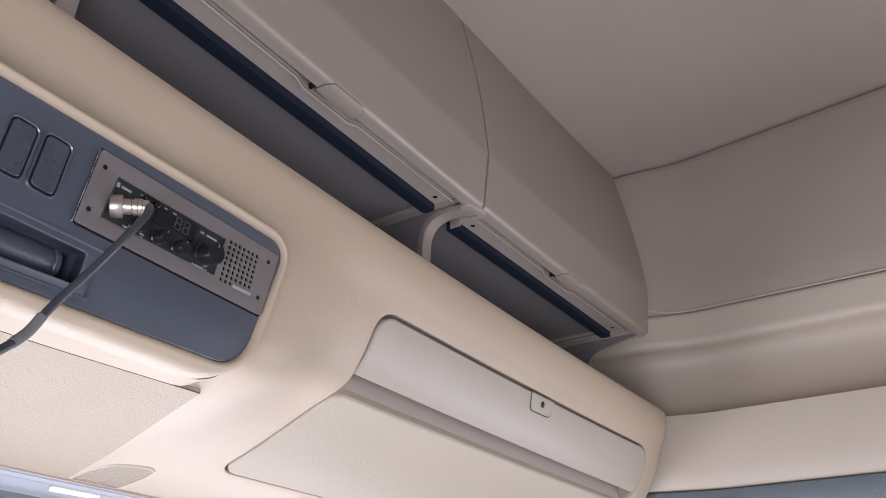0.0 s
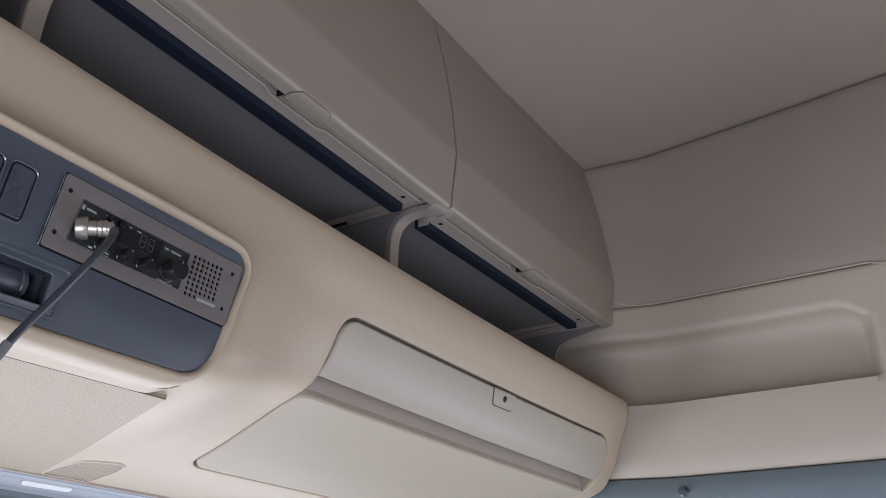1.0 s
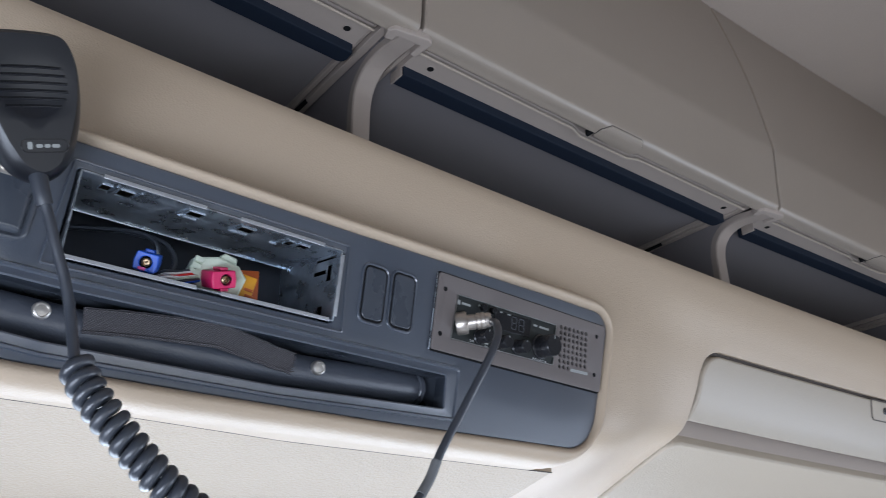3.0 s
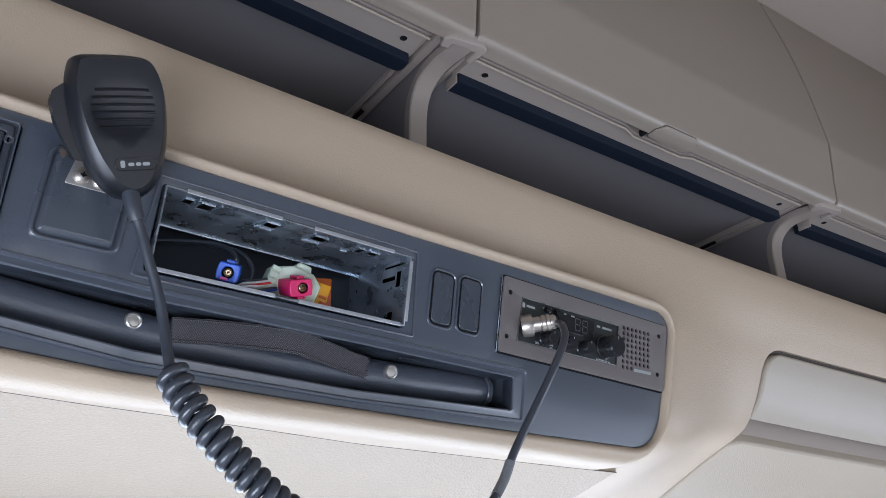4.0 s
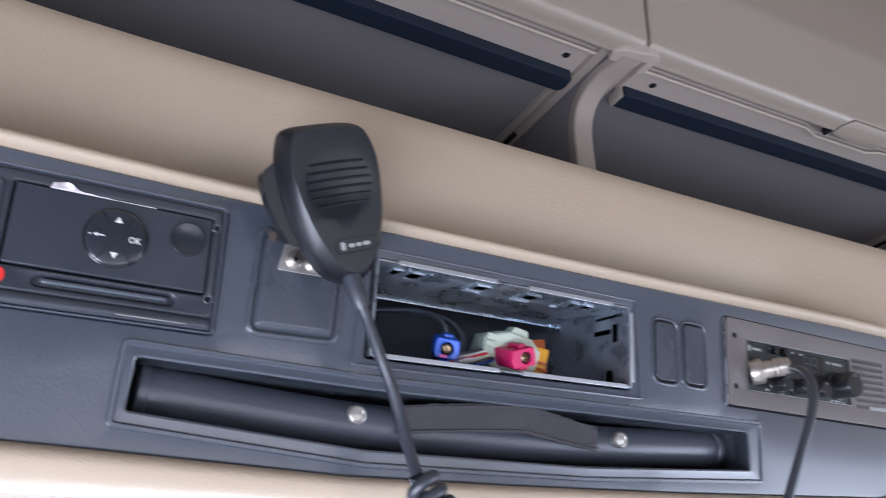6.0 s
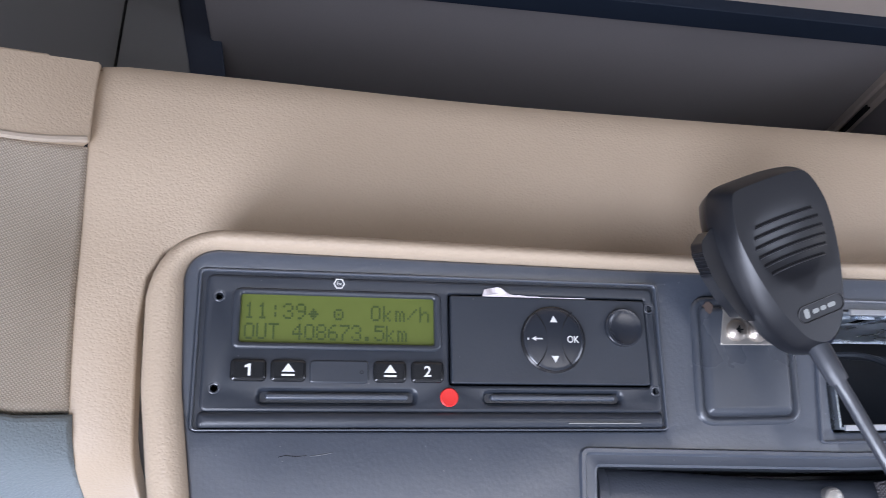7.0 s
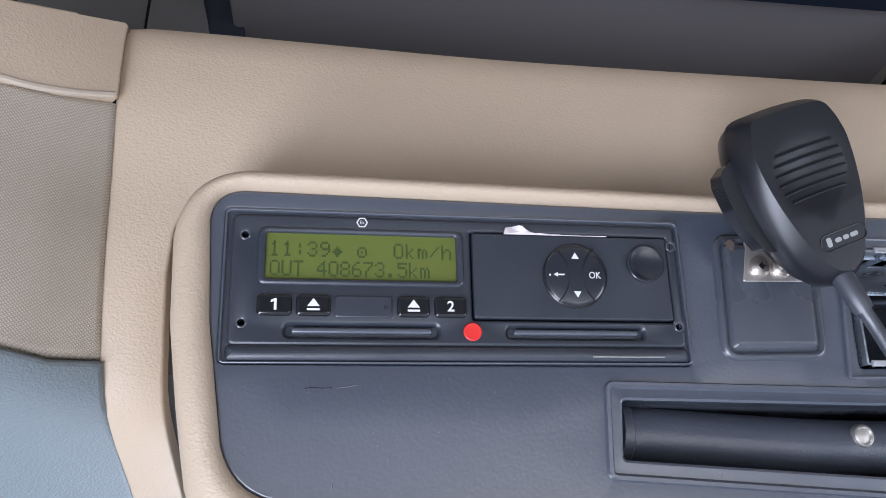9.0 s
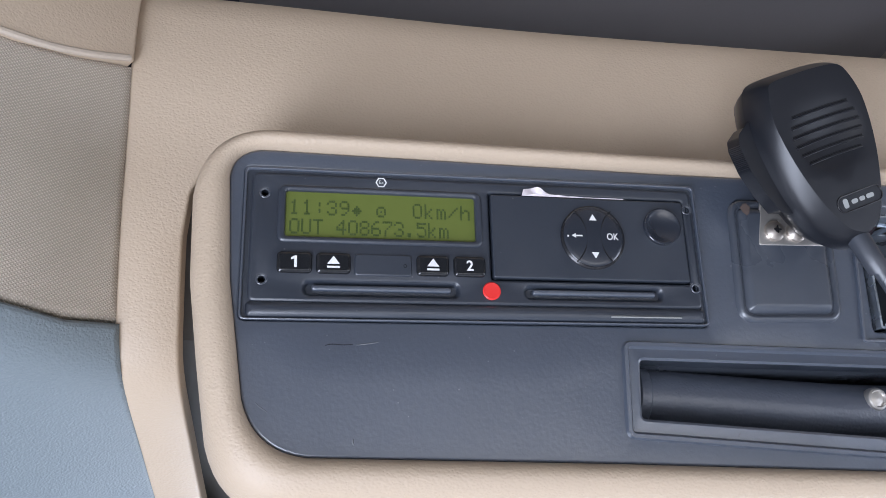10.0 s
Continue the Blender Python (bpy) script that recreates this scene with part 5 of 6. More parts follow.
slab(bm, rect(-0.0040, -0.0058, 0.0010, -0.0036, 0.0006), [], lambda u, v, h: m @ (Vector((u, -h, v)) * 0.86), 0.0102, 0.0006, 0.0002)
part("paint_dab", bm, mat("pink_paint_dab", (0.75, 0.10, 0.35), 0.5), blue, "pink paint dab")
pale = thing("pale_connector", pan(0.360, -0.004, -0.03), "pale green multi-way connector block in the radio cage", "plug")
bm = bmesh.new()
m = Matrix.Translation(pan(0.3560, 0.0075, -0.020)) @ Euler([radians(a) for a in (22, 16, -8)]).to_matrix().to_4x4()
pfn = lambda u, v, h: m @ Vector((u, -h, v))
slab(bm, rounded([(-0.017, -0.006), (-0.008, -0.011), (0.013, -0.011), (0.0175, -0.005), (0.0175, 0.006), (0.010, 0.0115), (-0.004, 0.0115), (-0.017, 0.005)], 0.0015, 3), [], pfn, 0.009, 0.024, 0.0014, back=True)
sh = part("shell", bm, PALE_PLUG, pale)
for k in range(3):
    bm = bmesh.new()
    slab(bm, rect(-0.0165, -0.0048 + 0.0042 * k, -0.0105, -0.0016 + 0.0042 * k, 0.0004), [], pfn, 0.0105, 0.004, 0.0004)
    part("cell", bm, PALE_PLUG, sh)
bm = bmesh.new()
slab(bm, rounded([(-0.004, 0.0105), (0.009, 0.0105), (0.007, 0.0155), (-0.001, 0.0155)], 0.0012, 3), [], pfn, 0.006, 0.012, 0.0010, back=True)
part("latch", bm, PALE_PLUG, pale)
amber = thing("amber_connector", pan(0.378, -0.004, -0.03), "amber multi-way connector beside the pale block", "plug")
block("shell", pan(0.3775, 0.0030, -0.024), (20, 10, -8), (0.011, 0.020, 0.022), AMBER_PLUG, amber)
for k in range(5):
    block("cell", pan(0.3770 + 0.0010 * (k % 2), -0.005 + 0.004 * k, -0.0135), (20, 10, -8), (0.0055, 0.0015, 0.0018), ORANGE_PLUG, amber, 0.0002)
orange = thing("orange_connector", pan(0.383, -0.004, -0.036), "orange multi-way connector behind the amber one", "plug")
block("shell", pan(0.3815, 0.0075, -0.036), (18, -6, -12), (0.022, 0.016, 0.026), ORANGE_PLUG, orange)
wires = thing("wire_bundle", pan(0.33, -0.009, -0.03), "thin coloured wires running into the pale connector", "wires")
for k, (m2, dv) in enumerate(((WIRE, 0.0), (PALE_PLUG, 0.002), (BLUE_PLUG, -0.001), (RED, 0.004), (WHITE_INK, 0.0055), (WIRE, 0.0068), (WHITE_INK, 0.0030))):
    bm = bmesh.new()
    tube(bm, smooth_line([pan(0.300 + 0.004 * k, -0.010, -0.060), pan(0.320, -0.0070 + dv, -0.030 + 0.002 * k), pan(0.332, -0.003 + dv, -0.016), pan(0.346, 0.0025 + dv, -0.016)], 6), 0.0009, 6)
    part("wire", bm, m2, wires)
lead = thing("antenna_lead", pan(0.31, 0.0, -0.06), "thin black aerial cable looping inside the radio cage", "cable")
bm = bmesh.new()
tube(bm, smooth_line([pan(0.262, 0.030, -0.10), pan(0.290, 0.0315, -0.075), pan(0.312, 0.0300, -0.050), pan(0.3195, 0.022, -0.034), pan(0.3205, 0.010, -0.028), pan(0.3165, -0.001, -0.026), pan(0.309, -0.004, -0.024), pan(0.309, 0.001, -0.018)], 8), 0.0017, 8)
part("cable", bm, WIRE, lead)
bm = bmesh.new()
tube(bm, smooth_line([pan(0.310, 0.0300, -0.055), pan(0.325, 0.0260, -0.040), pan(0.3325, 0.016, -0.032), pan(0.3315, 0.006, -0.030), pan(0.322, -0.003, -0.028), pan(0.313, -0.008, -0.030)], 8), 0.0016, 8)
part("cable", bm, WIRE, lead)

# ---- rolled blind case in the pocket, with studs and a strap ----
roll = thing("leatherette_roll", pan(0.34, -0.05, -0.03), "black leatherette roll with press studs lying in the pocket", "roll")
bm = bmesh.new()
ends = smooth_line([pan(0.1535, -0.038, -0.024), pan(0.25, -0.0435, -0.022), pan(0.34, -0.043, -0.022), pan(0.43, -0.0395, -0.024), pan(0.531, -0.033, -0.026)], 8)
tube(bm, ends, [0.0100, 0.0118] + [0.0120] * (len(ends) - 4) + [0.0118, 0.0100], 20)
part("tube", bm, VINYL, roll)
for i, j in ((0, 2), (-1, -3)):
    bm = bmesh.new()
    way = (ends[j] - ends[i]).normalized()
    tube(bm, [ends[i] - way * 0.0006, ends[i] + way * 0.0004, ends[i] + way * 0.0042, ends[i] + way * 0.0050], [0.0096, 0.0126, 0.0128, 0.0121], 20)
    part("end_collar", bm, VINYL, roll)
for u, v in ((0.2594, -0.0395), (0.4354, -0.0362)):
    bm = bmesh.new()
    lathe(bm, [(0.0050, -0.0125), (0.0050, -0.0100), (0.0045, -0.0090), (0.0037, -0.0086), (0.0031, -0.0096), (0.0002, -0.0092)], pan, u, v, 24)
    part("press_stud", bm, NICKEL, roll, "polished press stud")
strap = thing("webbing_strap", pan(0.34, -0.04, -0.008), "frayed dark grey woven strap lying over the roll", "strap")
fold = [(0.2810, -0.0402), (0.2940, -0.0383), (0.3065, -0.0368), (0.3200, -0.0354), (0.3330, -0.0341), (0.3460, -0.0330), (0.3560, -0.0321), (0.3620, -0.0322), (0.3720, -0.0334), (0.3850, -0.0350), (0.4000, -0.0367), (0.4130, -0.0380)]
mid = smooth_line(fold, 4)
wid = np.interp(np.linspace(0, 1, len(mid)), [0, 0.5, 0.62, 1], [0.0073, 0.0077, 0.0080, 0.0070])
hts = np.interp(np.linspace(0, 1, len(mid)), [0, 0.2, 0.5, 0.58, 0.8, 1], [-0.0085, -0.0065, -0.0040, -0.0030, -0.0055, -0.0075])
bm = bmesh.new()
rows = []
for i, p in enumerate(mid):
    t = (mid[min(i + 1, len(mid) - 1)] - mid[max(i - 1, 0)]).normalized()
    n = Vector((-t.y, t.x))
    j = rng.uniform(-0.0003, 0.0003)
    rows.append([bm.verts.new(pan(*(p + n * (wid[i] * f + j)), hts[i] + 0.0004 * (1 - f * f) + e)) for e, fs in ((0.0008, (-1, -0.5, 0, 0.5, 1)), (-0.0008, (1, 0.5, 0, -0.5, -1))) for f in fs])
for a, b in zip(rows, rows[1:]):
    for k in range(10):
        bm.faces.new([a[k], a[(k + 1) % 10], b[(k + 1) % 10], b[k]])
bm.faces.new(rows[0]), bm.faces.new(rows[-1])
part("webbing", bm, WEBBING, strap)
end, way = Vector(fold[-1]), (Vector(fold[-1]) - Vector(fold[-2])).normalized()
for k in range(11):
    f = -1 + 0.2 * k + rng.uniform(-0.05, 0.05)
    p = end + Vector((-way.y, way.x)) * 0.0068 * f
    q = p + way * rng.uniform(0.0012, 0.0032) + Vector((-way.y, way.x)) * rng.uniform(-0.0008, 0.0008)
    bm = bmesh.new()
    tube(bm, [pan(p.x - way.x * 0.002, p.y - way.y * 0.002, -0.0073), pan(p.x, p.y, -0.0070), pan(q.x, q.y, -0.0072 + rng.uniform(-0.001, 0.001))], 0.0004, 5)
    part("frayed_thread", bm, WEBBING, strap)
for s in (-1, 1):
    bm = bmesh.new()
    tube(bm, [pan(p.x, p.y + s * (w - 0.0012), h + 0.0013) for p, w, h in zip(mid, wid, hts)], 0.0004, 5)
    part("selvedge", bm, WEBBING, strap)

# ---- two-way radio ----
cb = thing("two_way_radio", pan(0.616, -0.006, 0.0), "taupe-plated two-way radio with knobs, display and speaker holes", "radio")
CBP = rounded(mm([(519.5, -6.5), (712, -5), (716.5, 54.5), (521, 52.5)]), 0.002, 4)
CBF = rounded(mm([(536.5, 4.5), (650, 6.5), (652, 41.5), (540, 39.8)]), 0.0008, 3)
SCR = [disc(a / 1000, b / 1000, 0.0014, 12) for a, b in ((527.2, 40.5), (526.0, 6.0), (705.0, 43.0), (703.3, 8.6))]
GR = [disc((658.6 + 5.4 * c) / 1000, (41.2 - 4.8 * r + 0.2 * c) / 1000, 0.0017, 12, 0.0019) for c in range(7) for r in range(8) if r < 7 or c < 3]
bm = bmesh.new()
slab(bm, CBP, [CBF, *SCR, *GR], pan, 0.003, 0.0018, 0.0005)
part("mounting_plate", bm, PLATE, cb, "taupe painted steel plate")
# raised black border standing in for the shadow gap round the plate
bm = bmesh.new()
slab(bm, grown(CBP, 0.0013), [grown(CBP, -0.004)], pan, 0.0006, 0.002, 0.0002)
part("plate_shadow_gap", bm, DEEP, cb)
for hole in SCR:
    bm = bmesh.new()
    lathe(bm, [(0.0019, 0.0030), (0.0017, 0.0034), (0.0010, 0.0033), (0.0004, 0.0026)], pan, sum(p[0] for p in hole) / 12, sum(p[1] for p in hole) / 12, 16)
    part("plate_screw", bm, DEEP, cb)
bm = bmesh.new()
sheet(bm, CBP, [], pan, -0.0015, 0)
part("speaker_backing", bm, DEEP, cb)
bm = bmesh.new()
slab(bm, rounded(mm([(518.4, -7.0), (519.3, -7.0), (520.7, 52.5), (519.8, 52)]), 0.001, 3), [], pan, 0.001, 0.004, 0.0005)
part("plate_flange", bm, STEEL, cb, "bare metal edge")
face = plate("front_face", grown(CBF, -0.0004), pan, 0.0024, 0.004, GREEN_DARK, cb, 0.0004)
bm = bmesh.new()
slab(bm, CBF, [grown(CBF, -0.0006)], pan, 0.0034, 0.002, 0.0002)
part("face_edge", bm, EDGE, cb, "thin dull metal edge")
dsp = plate("display_window", rounded(mm([(579, 22.0), (620.5, 23.5), (621.5, 38.2), (580, 37.3)]), 0.0008, 3), pan, 0.0032, 0.002, BLACK_GLOSS, cb, 0.0004)
for u in (0.6015, 0.6100):
    for a, b, c, d in ((-2.4, 4.6, 2.4, 5.2), (-2.4, -0.3, 2.4, 0.3), (-2.4, -5.2, 2.4, -4.6), (-2.7, 0.4, -2.1, 4.5), (2.1, 0.4, 2.7, 4.5), (-2.7, -4.5, -2.1, -0.4), (2.1, -4.5, 2.7, -0.4)):
        bm = bmesh.new()
        sheet(bm, mm([(u * 1000 + a * 1.1, 31.0 + b), (u * 1000 + c * 1.1, 31.0 + b), (u * 1000 + c * 1.1, 31.0 + d), (u * 1000 + a * 1.1, 31.0 + d)]), [], pan, 0.0034, 0)
        part("segment", bm, SEGMENT, dsp, smooth=False)


def knob(u, v, r, tall, name):
    bm = bmesh.new()
    n = 36
    prof = [(r * 1.12, 0.0022), (r * 1.12, 0.0034), (r, 0.0042), (r, 0.003 + tall * 0.9), (r * 0.9, 0.003 + tall), (r * 0.1, 0.003 + tall)]
    loops = []
    for k, (rr, h) in enumerate(prof):
        loops.append([(u + rr * (1 - (0.02 if 1 < k < 5 and i % 2 else 0)) * math.cos(2 * math.pi * i / n), v + rr * (1 - (0.02 if 1 < k < 5 and i % 2 else 0)) * math.sin(2 * math.pi * i / n), h) for i in range(n)])
    rows = ring(bm, loops, pan)
    bm.faces.new(rows[-1])
    ob = part(name, bm, BLACK_GLOSS, cb)
    bm = bmesh.new()
    slab(bm, [(u - 0.0003, v + r * 0.55), (u + 0.0003, v + r * 0.55), (u + 0.0003, v + r * 0.85), (u - 0.0003, v + r * 0.85)], [], pan, 0.0032 + tall, 0.0005, 0.0001)
    part("pointer", bm, GREY_INK, ob)


knob(0.6345, 0.0190, 0.0092, 0.015, "tuning_knob")
for u, v in ((0.5655, 0.0120), (0.5870, 0.0122), (0.6070, 0.0128)):
    knob(u, v, 0.0054, 0.011, "small_knob")
for u, v, w in ((0.5665, 0.0355, 0.0028), (0.577, 0.0355, 0.0028)):
    bm = bmesh.new()
    lathe(bm, [(w, 0.002), (w, 0.006), (w * 0.7, 0.0066), (0.0002, 0.0066)], pan, u, v, 14)
    part("push_button", bm, BLACK_GLOSS, cb)
# illegible small print and maker's marks as plain bars
for u, v, w, t in ((0.5420, 0.0340, 0.0026, 0.0038), (0.5495, 0.0340, 0.009, 0.0018), (0.5640, 0.0365, 0.0035, 0.0013), (0.5705, 0.0360, 0.0015, 0.0013), (0.578, 0.0362, 0.0055, 0.0013), (0.5865, 0.0366, 0.003, 0.0012),
                   (0.5955, 0.0366, 0.004, 0.0012), (0.6270, 0.0352, 0.0042, 0.0018), (0.6375, 0.0352, 0.0115, 0.0018), (0.5735, 0.0085, 0.004, 0.0013), (0.5735, 0.0062, 0.003, 0.0012)):
    bm = bmesh.new()
    sheet(bm, [(u - w / 2, v - t / 2), (u + w / 2, v - t / 2), (u + w / 2, v + t / 2), (u - w / 2, v + t / 2)], [], pan, 0.0034 if 0.58 < u < 0.62 and v > 0.02 else 0.0026, 0)
    part("print_bar", bm, GREY_INK, cb, smooth=False)
text("setting_mark", "AUTOMATIC NL", pan, 0.6340, 0.0074, 0.0024, 0.0027, WHITE_INK, cb)
text("off_mark", "OFF", pan, 0.5580, 0.0072, 0.0026, 0.0027, WHITE_INK, cb)
bm = bmesh.new()
sheet(bm, mm([(672, 5.6), (694.5, 6.4), (694.5, 9.0), (672, 8.2)]), [], pan, 0.0032, 0)
part("maker_bar", bm, GREY_INK, cb, "grey maker's mark as a plain bar", smooth=False)
# microphone plug: knurled ring, barrel and strain relief, leaning to the right
plug = thing("microphone_plug", pan(0.55, 0.02, 0.003), "nickel screw-on microphone plug with a knurled ring", "plug")
ax = (PN * 0.66 + PU * 0.70 + PV * 0.22).normalized()
s1 = ax.orthogonal().normalized()
s2 = ax.cross(s1)
base = pan(0.5440, 0.0175, 0.002)


def along(prof, n, knurl=None):
    bm = bmesh.new()
    rows = []
    for k, (r, d) in enumerate(prof):
        rows.append([bm.verts.new(base + ax * d + (s1 * math.cos(a) + s2 * math.sin(a)) * r * (1 - (0.06 if knurl and k in knurl and i % 2 else 0))) for i, a in enumerate(2 * math.pi * q / n for q in range(n))])
    for a, b in zip(rows, rows[1:]):
        for k in range(n):
            bm.faces.new([a[k], a[(k + 1) % n], b[(k + 1) % n], b[k]])
    bm.faces.new(rows[0][::-1]), bm.faces.new(rows[-1])
    return bm


part("knurled_ring", along([(0.0080, -0.002), (0.0088, -0.001), (0.0088, 0.0060), (0.0080, 0.0068), (0.0060, 0.0070)], 48, (1, 2)), CHROME, plug)
part("barrel", along([(0.0060, 0.006), (0.0060, 0.0125), (0.0054, 0.0130), (0.0054, 0.0136), (0.0064, 0.0140), (0.0064, 0.0165), (0.0058, 0.0169), (0.0064, 0.0174), (0.0064, 0.0200), (0.0056, 0.0205), (0.0056, 0.0232), (0.0048, 0.0248), (0.0034, 0.0252)], 32), CHROME, plug)
tip = base + ax * 0.0235

# ---- hand microphone on its bracket ----
MR, MU, MN = Vector((0.93082, -0.00267, 0.36546)), Vector((-0.3408, -0.36752, 0.86532)), Vector((0.132, -0.93001, -0.343))
MG = Vector((-0.52314, 0.96018, 1.81003))


def mic(u, v, h):
    """The microphone's own space: millimetres across and up its face, h out of it."""
    return MG + (MR * u + MU * v + MN * h) / 1000


bracket = thing("microphone_bracket", pan(0.215, 0.03, 0.004), "small nickel microphone bracket screwed to the blank cover", "bracket")
bm = bmesh.new()
slab(bm, rounded(mm([(204.5, 22.5), (236, 23.5), (237, 46), (208.5, 44)]), 0.001, 3), [], pan, 0.0042, 0.0015, 0.0004)
part("base_plate", bm, NICKEL, bracket)
for u in (0.2125, 0.2225):
    bm = bmesh.new()
    lathe(bm, [(0.0046, 0.0041), (0.0044, 0.0056), (0.0030, 0.0068), (0.0014, 0.0071), (0.0010, 0.0060), (0.0002, 0.0060)], pan, u, 0.0290, 20)
    sc = part("screw", bm, CHROME, bracket)
    for du, dv in ((0.0017, 0.0003), (0.0003, 0.0017)):
        bm = bmesh.new()
        slab(bm, rect(u - du, 0.0290 - dv, u + du, 0.0290 + dv, 0.0002), [], pan, 0.0073, 0.003, 0.0001)
        part("cross_slot", bm, DEEP, sc)
bm = bmesh.new()
tube(bm, [pan(0.224, 0.038, 0.004), pan(0.224, 0.040, 0.012), mic(0, -8, -24)], 0.006, 14)
part("hanger_stud", bm, CHROME, bracket)

hand = thing("hand_microphone", mic(0, -50, -14), "black plastic hand microphone with grille slits and a side key", "microphone")
M_OUT = spline_loop([(-20, 17.3), (-24, 11), (-26, -1), (-25.4, -15), (-22.5, -30), (-17.5, -44), (-10, -54), (1, -58.5), (11.5, -54.5), (18.5, -45), (23, -30), (24.8, -15), (24.2, -1), (21.5, 10), (17, 16.3), (8, 18.3), (-8, 18.5)], 5)
bm = bmesh.new()
mfn = lambda u, v, h: mic(u, v, h)
DOME = disc(-0.5, -9.8, 17.6, 44, 17.0)
INSET = [float(np.interp(p[1], [-58, -45, -30, -15, 0, 18], [5.6, 6.6, 5.6, 4.4, 3.0, 3.2])) for p in M_OUT]
bevel = lambda f: [(p[0] + (q[0] - p[0]) * d * f, p[1] + (q[1] - p[1]) * d * f) for p, q, d in zip(M_OUT, grown(M_OUT, -1.0), INSET)]
FRONT = bevel(1.0)
sheet(bm, FRONT, [DOME], mfn, 0.0, 5.0)
ring(bm, [[(*p, 0.0) for p in FRONT], [(*p, -0.25) for p in bevel(0.94)], [(*p, -1.9) for p in bevel(0.66)], [(*p, -4.4) for p in bevel(0.33)], [(*p, -7.0) for p in bevel(0.10)], [(*p, -10.0) for p in M_OUT],
          [(*p, -12.6) for p in grown(M_OUT, 0.1)], [(*p, -13.0) for p in grown(M_OUT, -0.6)], [(*p, -13.5) for p in grown(M_OUT, -0.5)], [(*p, -20.0) for p in grown(M_OUT, -2.6)],
          [(*p, -26.0) for p in grown(M_OUT, -5.4)], [(*p, -30.0) for p in grown(M_OUT, -9.0)]], mfn, close=True)
# round dish, deeper towards its lower edge, crossed by narrow slits
def dish_h(u, v):
    r = ((u + 0.5) / 17.6) ** 2 + ((v + 9.8) / 17.0) ** 2
    return -2.8 * max(0.0, 1 - r) * max(0.12, min(1.0, (7 - v) / 28))


sheet(bm, DOME, [], lambda u, v, h: mic(u, v, dish_h(u, v)), 0.0, 1.6)
shell = part("shell", bm, MIC_BLACK, hand, angle=32)
for k in range(6):
    v = -0.8 - 3.84 * k
    w = 17.6 * math.sqrt(max(0.0, 1 - ((v + 9.8) / 17.0) ** 2)) - 1.0
    us = np.linspace(-w - 0.5, w - 0.5, 18)
    arc = [(u, v + 0.5 - 0.0020 * u * u) for u in us]
    bm = bmesh.new()
    rows = [[bm.verts.new(mic(a, b + dv, dish_h(a, b + dv) + 0.05)) for a, b in arc] for dv in (0.45, 0.0, -0.45)]
    for p, q in zip(rows, rows[1:]):
        for i in range(len(arc) - 1):
            bm.faces.new([p[i], q[i], q[i + 1], p[i + 1]])
    part("grille_slit", bm, DEEP, shell)
    bm = bmesh.new()
    tube(bm, [mic(a, b - 0.72, dish_h(a, b - 0.75) + 0.12) for a, b in arc], 0.00042, 6)
    part("grille_bar", bm, MIC_BLACK, shell)
# badge with a plain mark
bm = bmesh.new()
slab(bm, mmr(-8.6, -43.3, 14.2, -36.3, 3.2, 6), [mmr(-8.1, -42.8, 13.7, -36.8, 2.8, 6)], mfn, 0.35, 0.6, 0.15)
bd = part("badge_edge", bm, BLACK_GLOSS, hand)
for a, b, c, d in ((-5.6, -41.6, -3.2, -37.8), (-1.6, -40.8, 1.6, -39.0), (2.4, -40.8, 5.2, -39.0), (5.9, -40.8, 9.8, -39.0)):
    bm = bmesh.new()
    sheet(bm, mmr(a, b, c, d, 0.8), [], mfn, 0.15, 0)
    part("badge_bar", bm, GREY_INK, bd, smooth=False)
# side key with ribs
bm = bmesh.new()
slab(bm, rounded([(-20, 2.0), (-26, 2.2), (-31.0, -1.0), (-32.0, -5), (-31.0, -15), (-28.0, -25), (-24.0, -34.5), (-18.5, -36), (-17, -20)][::-1], [1.0, 1.0, 1.5, 3.0, 5.0, 2.0, 1.5, 1.0, 1.0], 4), [], mfn, -10.5, 10.0, 1.4)
key = part("talk_key", bm, MIC_BLACK, hand)
for k in range(7):
    bm = bmesh.new()
    v = -4.5 - 1.5 * k
    e = -31.9 + 0.18 * max(0, k - 1)
    tube(bm, [mic(e, v, -11.5), mic(e, v, -19.5)], 0.0005, 6)
    part("grip_rib", bm, MIC_BLACK, key)
# strain relief
bm = bmesh.new()
EXIT = Vector((-0.5065, 0.9845, 1.7665))
DOWN = smooth_line([EXIT, Vector((-0.502, 0.985, 1.755)), Vector((-0.4965, 0.987, 1.745)), Vector((-0.4895, 0.989, 1.730)), Vector((-0.4820, 0.9915, 1.715)), Vector((-0.4765, 0.993, 1.700)), Vector((-0.4733, 0.9915, 1.686)), Vector((-0.4715, 0.988, 1.675))], 4)
tube(bm, DOWN[:7], [0.0046, 0.0046, 0.0045, 0.0044, 0.0043, 0.0042, 0.0040], 16)
part("strain_relief", bm, WIRE, hand, "satin black cable sleeve")

# ---- coiled cord from the microphone to the radio ----
cord = thing("coiled_cord", Vector((-0.37, 0.975, 1.595)), "satin black coiled microphone cord hanging in a loop", "cord")
bm = bmesh.new()
tube(bm, DOWN[3:], 0.0028, 12)
part("lead_in", bm, WIRE, cord)
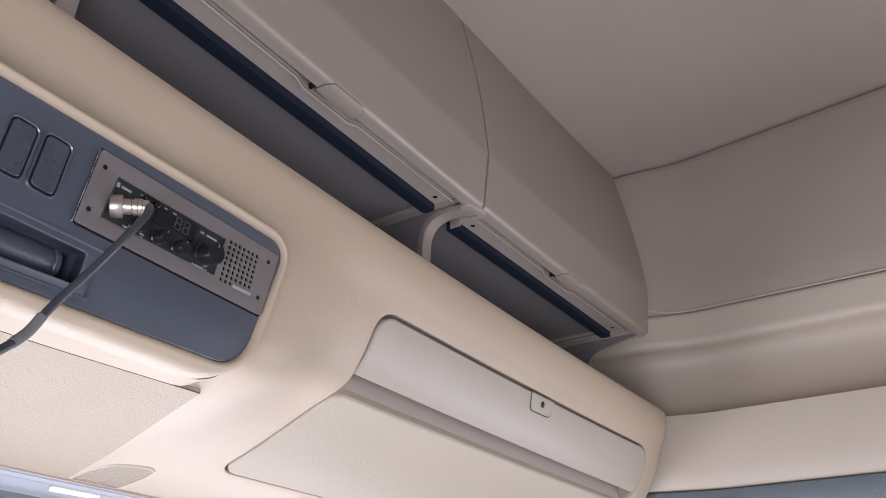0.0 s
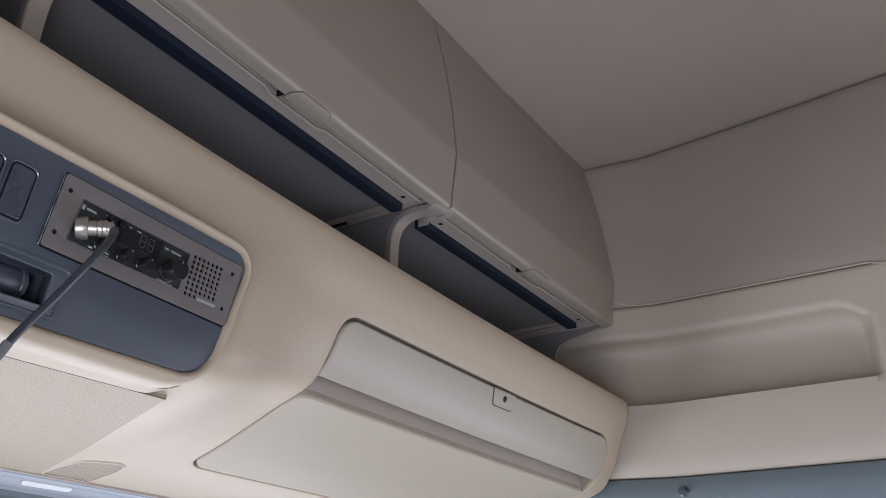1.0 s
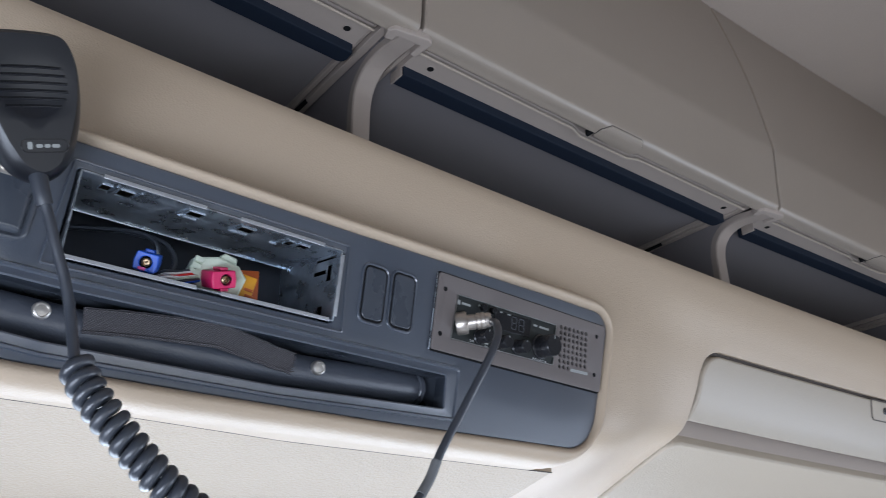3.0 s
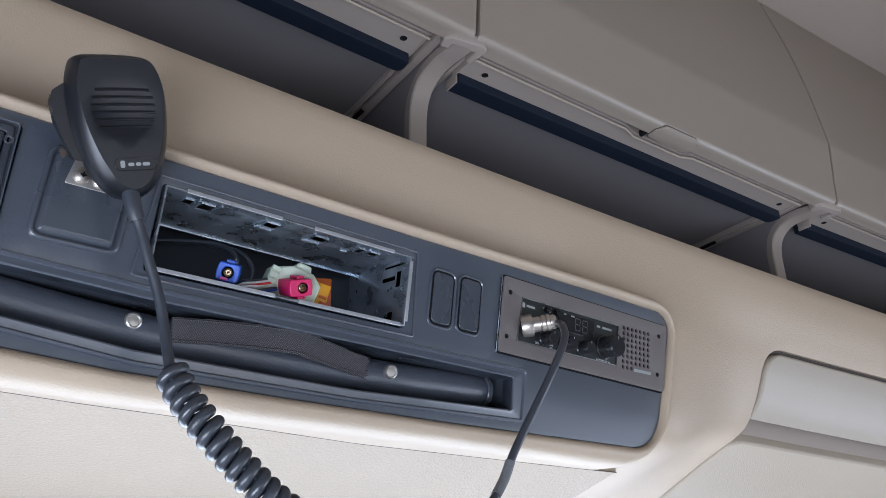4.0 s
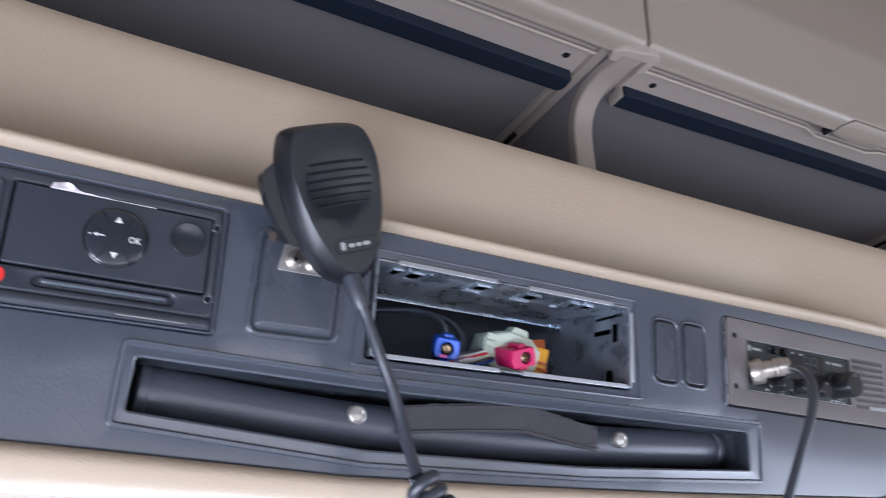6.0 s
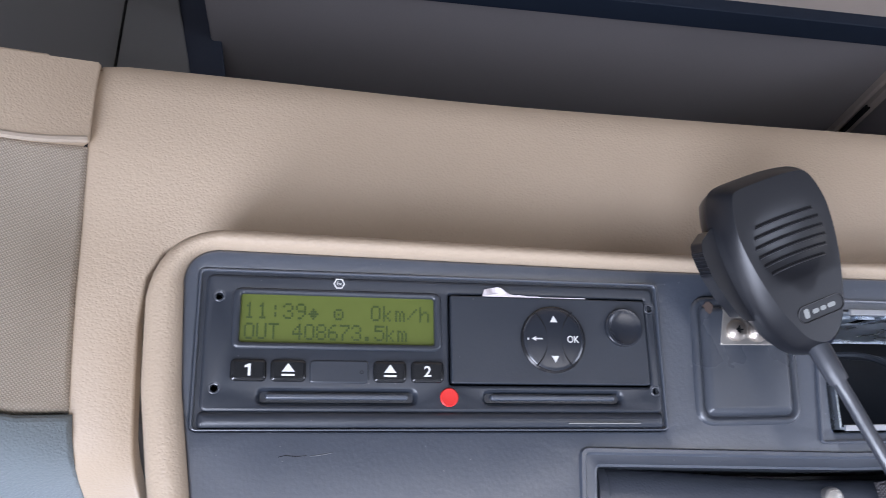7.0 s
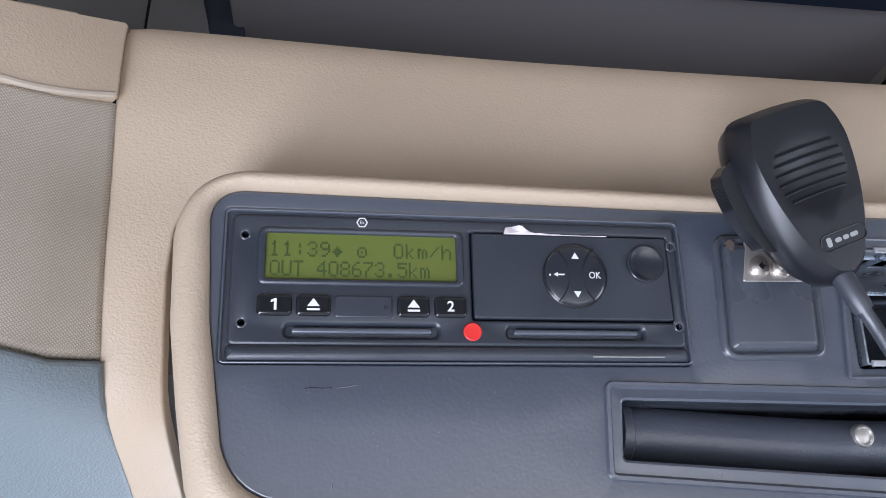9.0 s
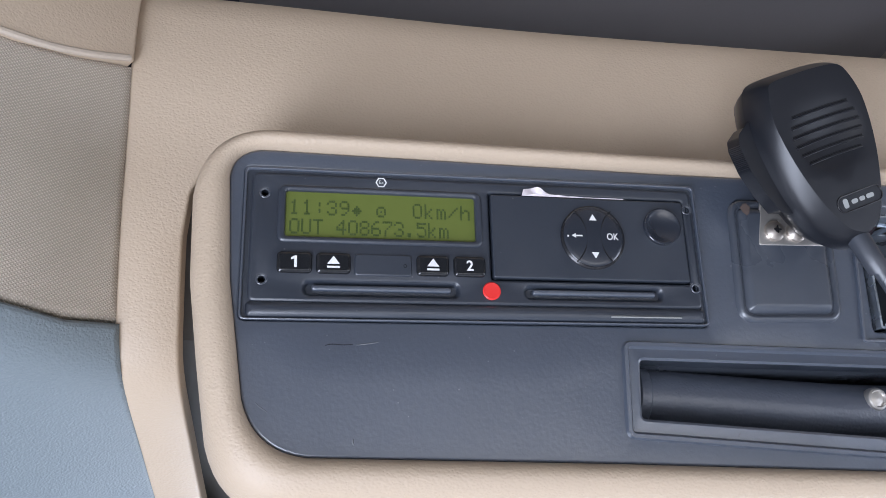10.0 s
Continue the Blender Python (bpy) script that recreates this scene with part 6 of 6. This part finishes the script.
axis = smooth_line([Vector((-0.4715, 0.988, 1.675)), Vector((-0.4650, 0.983, 1.661)), Vector((-0.4525, 0.977, 1.6445)), Vector((-0.4325, 0.973, 1.6245)), Vector((-0.4135, 0.972, 1.610)), Vector((-0.388, 0.971, 1.597)),
                    Vector((-0.357, 0.972, 1.5895)), Vector((-0.325, 0.978, 1.592)), Vector((-0.297, 0.985, 1.6025)), Vector((-0.2735, 0.990, 1.6195))], 40)
lens = [0.0]
for a, b in zip(axis, axis[1:]):
    lens.append(lens[-1] + (b - a).length)
pitch, rad = 0.0070, 0.0061
turns = lens[-1] / pitch
pts = []
for k in range(int(turns * 24) + 1):
    d = k / 24 * pitch
    i = min(int(np.searchsorted(lens, d)), len(axis) - 2)
    i = max(i, 1)
    t = (axis[i + 1] - axis[i - 1]).normalized()
    c = axis[i - 1].lerp(axis[i], (d - lens[i - 1]) / max(1e-9, lens[i] - lens[i - 1]))
    n1 = t.cross(Vector((0, 1, 0))).normalized()
    n2 = t.cross(n1)
    a = 2 * math.pi * k / 24 + math.pi
    grow = min(1.0, k / 15, (turns * 24 - k) / 15)
    pts.append(c + (n1 * math.cos(a) + n2 * math.sin(a)) * rad * max(0.15, grow))
bm = bmesh.new()
tube(bm, pts, 0.0031, 14)
part("coil", bm, WIRE, cord, angle=80)
bm = bmesh.new()
tube(bm, smooth_line([pts[-1], Vector((-0.2625, 0.991, 1.630)), Vector((-0.2535, 0.9935, 1.641)), Vector((-0.244, 0.993, 1.660)), Vector((-0.227, 0.990, 1.690)), Vector((-0.2120, 0.984, 1.720)), Vector((-0.2000, 0.985, 1.742)),
                      Vector((-0.1915, 0.995, 1.757)), tip + ax * 0.0020 - PV * 0.002, tip + ax * 0.0005], 8), 0.0028, 12)
part("lead_out", bm, WIRE, cord)
bm = bmesh.new()
tube(bm, smooth_line([Vector((-0.2625, 0.991, 1.630)), Vector((-0.2535, 0.9935, 1.641)), Vector((-0.248, 0.9935, 1.6525))], 4), 0.0033, 14)
part("sleeve", bm, mat("clear_tape", (0.17, 0.175, 0.18), 0.25, vary=0.1), cord, "translucent tape sleeve")

# rubbed brown mark on the corner of the blank cover
STAIN = mat("dull_brown_rub_mark", (0.115, 0.085, 0.072), 0.6, bump=0.2, size=0.0006, vary=0.3, vsize=0.002, spec=0.3)
bm = bmesh.new()
rng = random.Random(11)
sheet(bm, [(0.2005 + 0.0024 * math.cos(a) * rng.uniform(0.6, 1.1), 0.0385 + 0.0030 * math.sin(a) * rng.uniform(0.6, 1.1)) for a in np.linspace(0, 2 * math.pi, 19)[:-1]], [], pan, 0.00405, 0)
part("rub_mark", bm, STAIN, panel, "dull brown rub mark", smooth=False)

# scuffs on the dark panel
for name, line, wide in (("scratch", [(24.4, -24.4), (27, -23.8), (31, -24.0), (34.8, -23.7)], 0.16), ("scuff", [(36, -23.9), (40, -23.4), (44.2, -22.6)], 0.18), ("scuff", [(0.5, -45.7), (2.2, -47.2), (4.7, -48.9)], 0.16),
                         ("scuff", [(35.5, -58.3), (35.4, -59.2), (35.8, -60.3)], 0.35), ("scuff", [(154.5, -21.2), (156, -20.4), (157.9, -20.2)], 0.25), ("scuff", [(187.8, -54.7), (187.4, -55.8), (186.6, -56.8)], 0.4)):
    bm = bmesh.new()
    pts2 = smooth_line([Vector(p) for p in line], 5)
    tube(bm, [pan(p.x / 1000, p.y / 1000, 0.0001) for p in pts2], [wide / 1000 * (0.5 + 0.5 * math.sin(math.pi * (k + 1) / (len(pts2) + 1))) for k in range(len(pts2))], 6)
    part(name, bm, BLACK_GLOSS if name == "scratch" else SCUFF, panel)
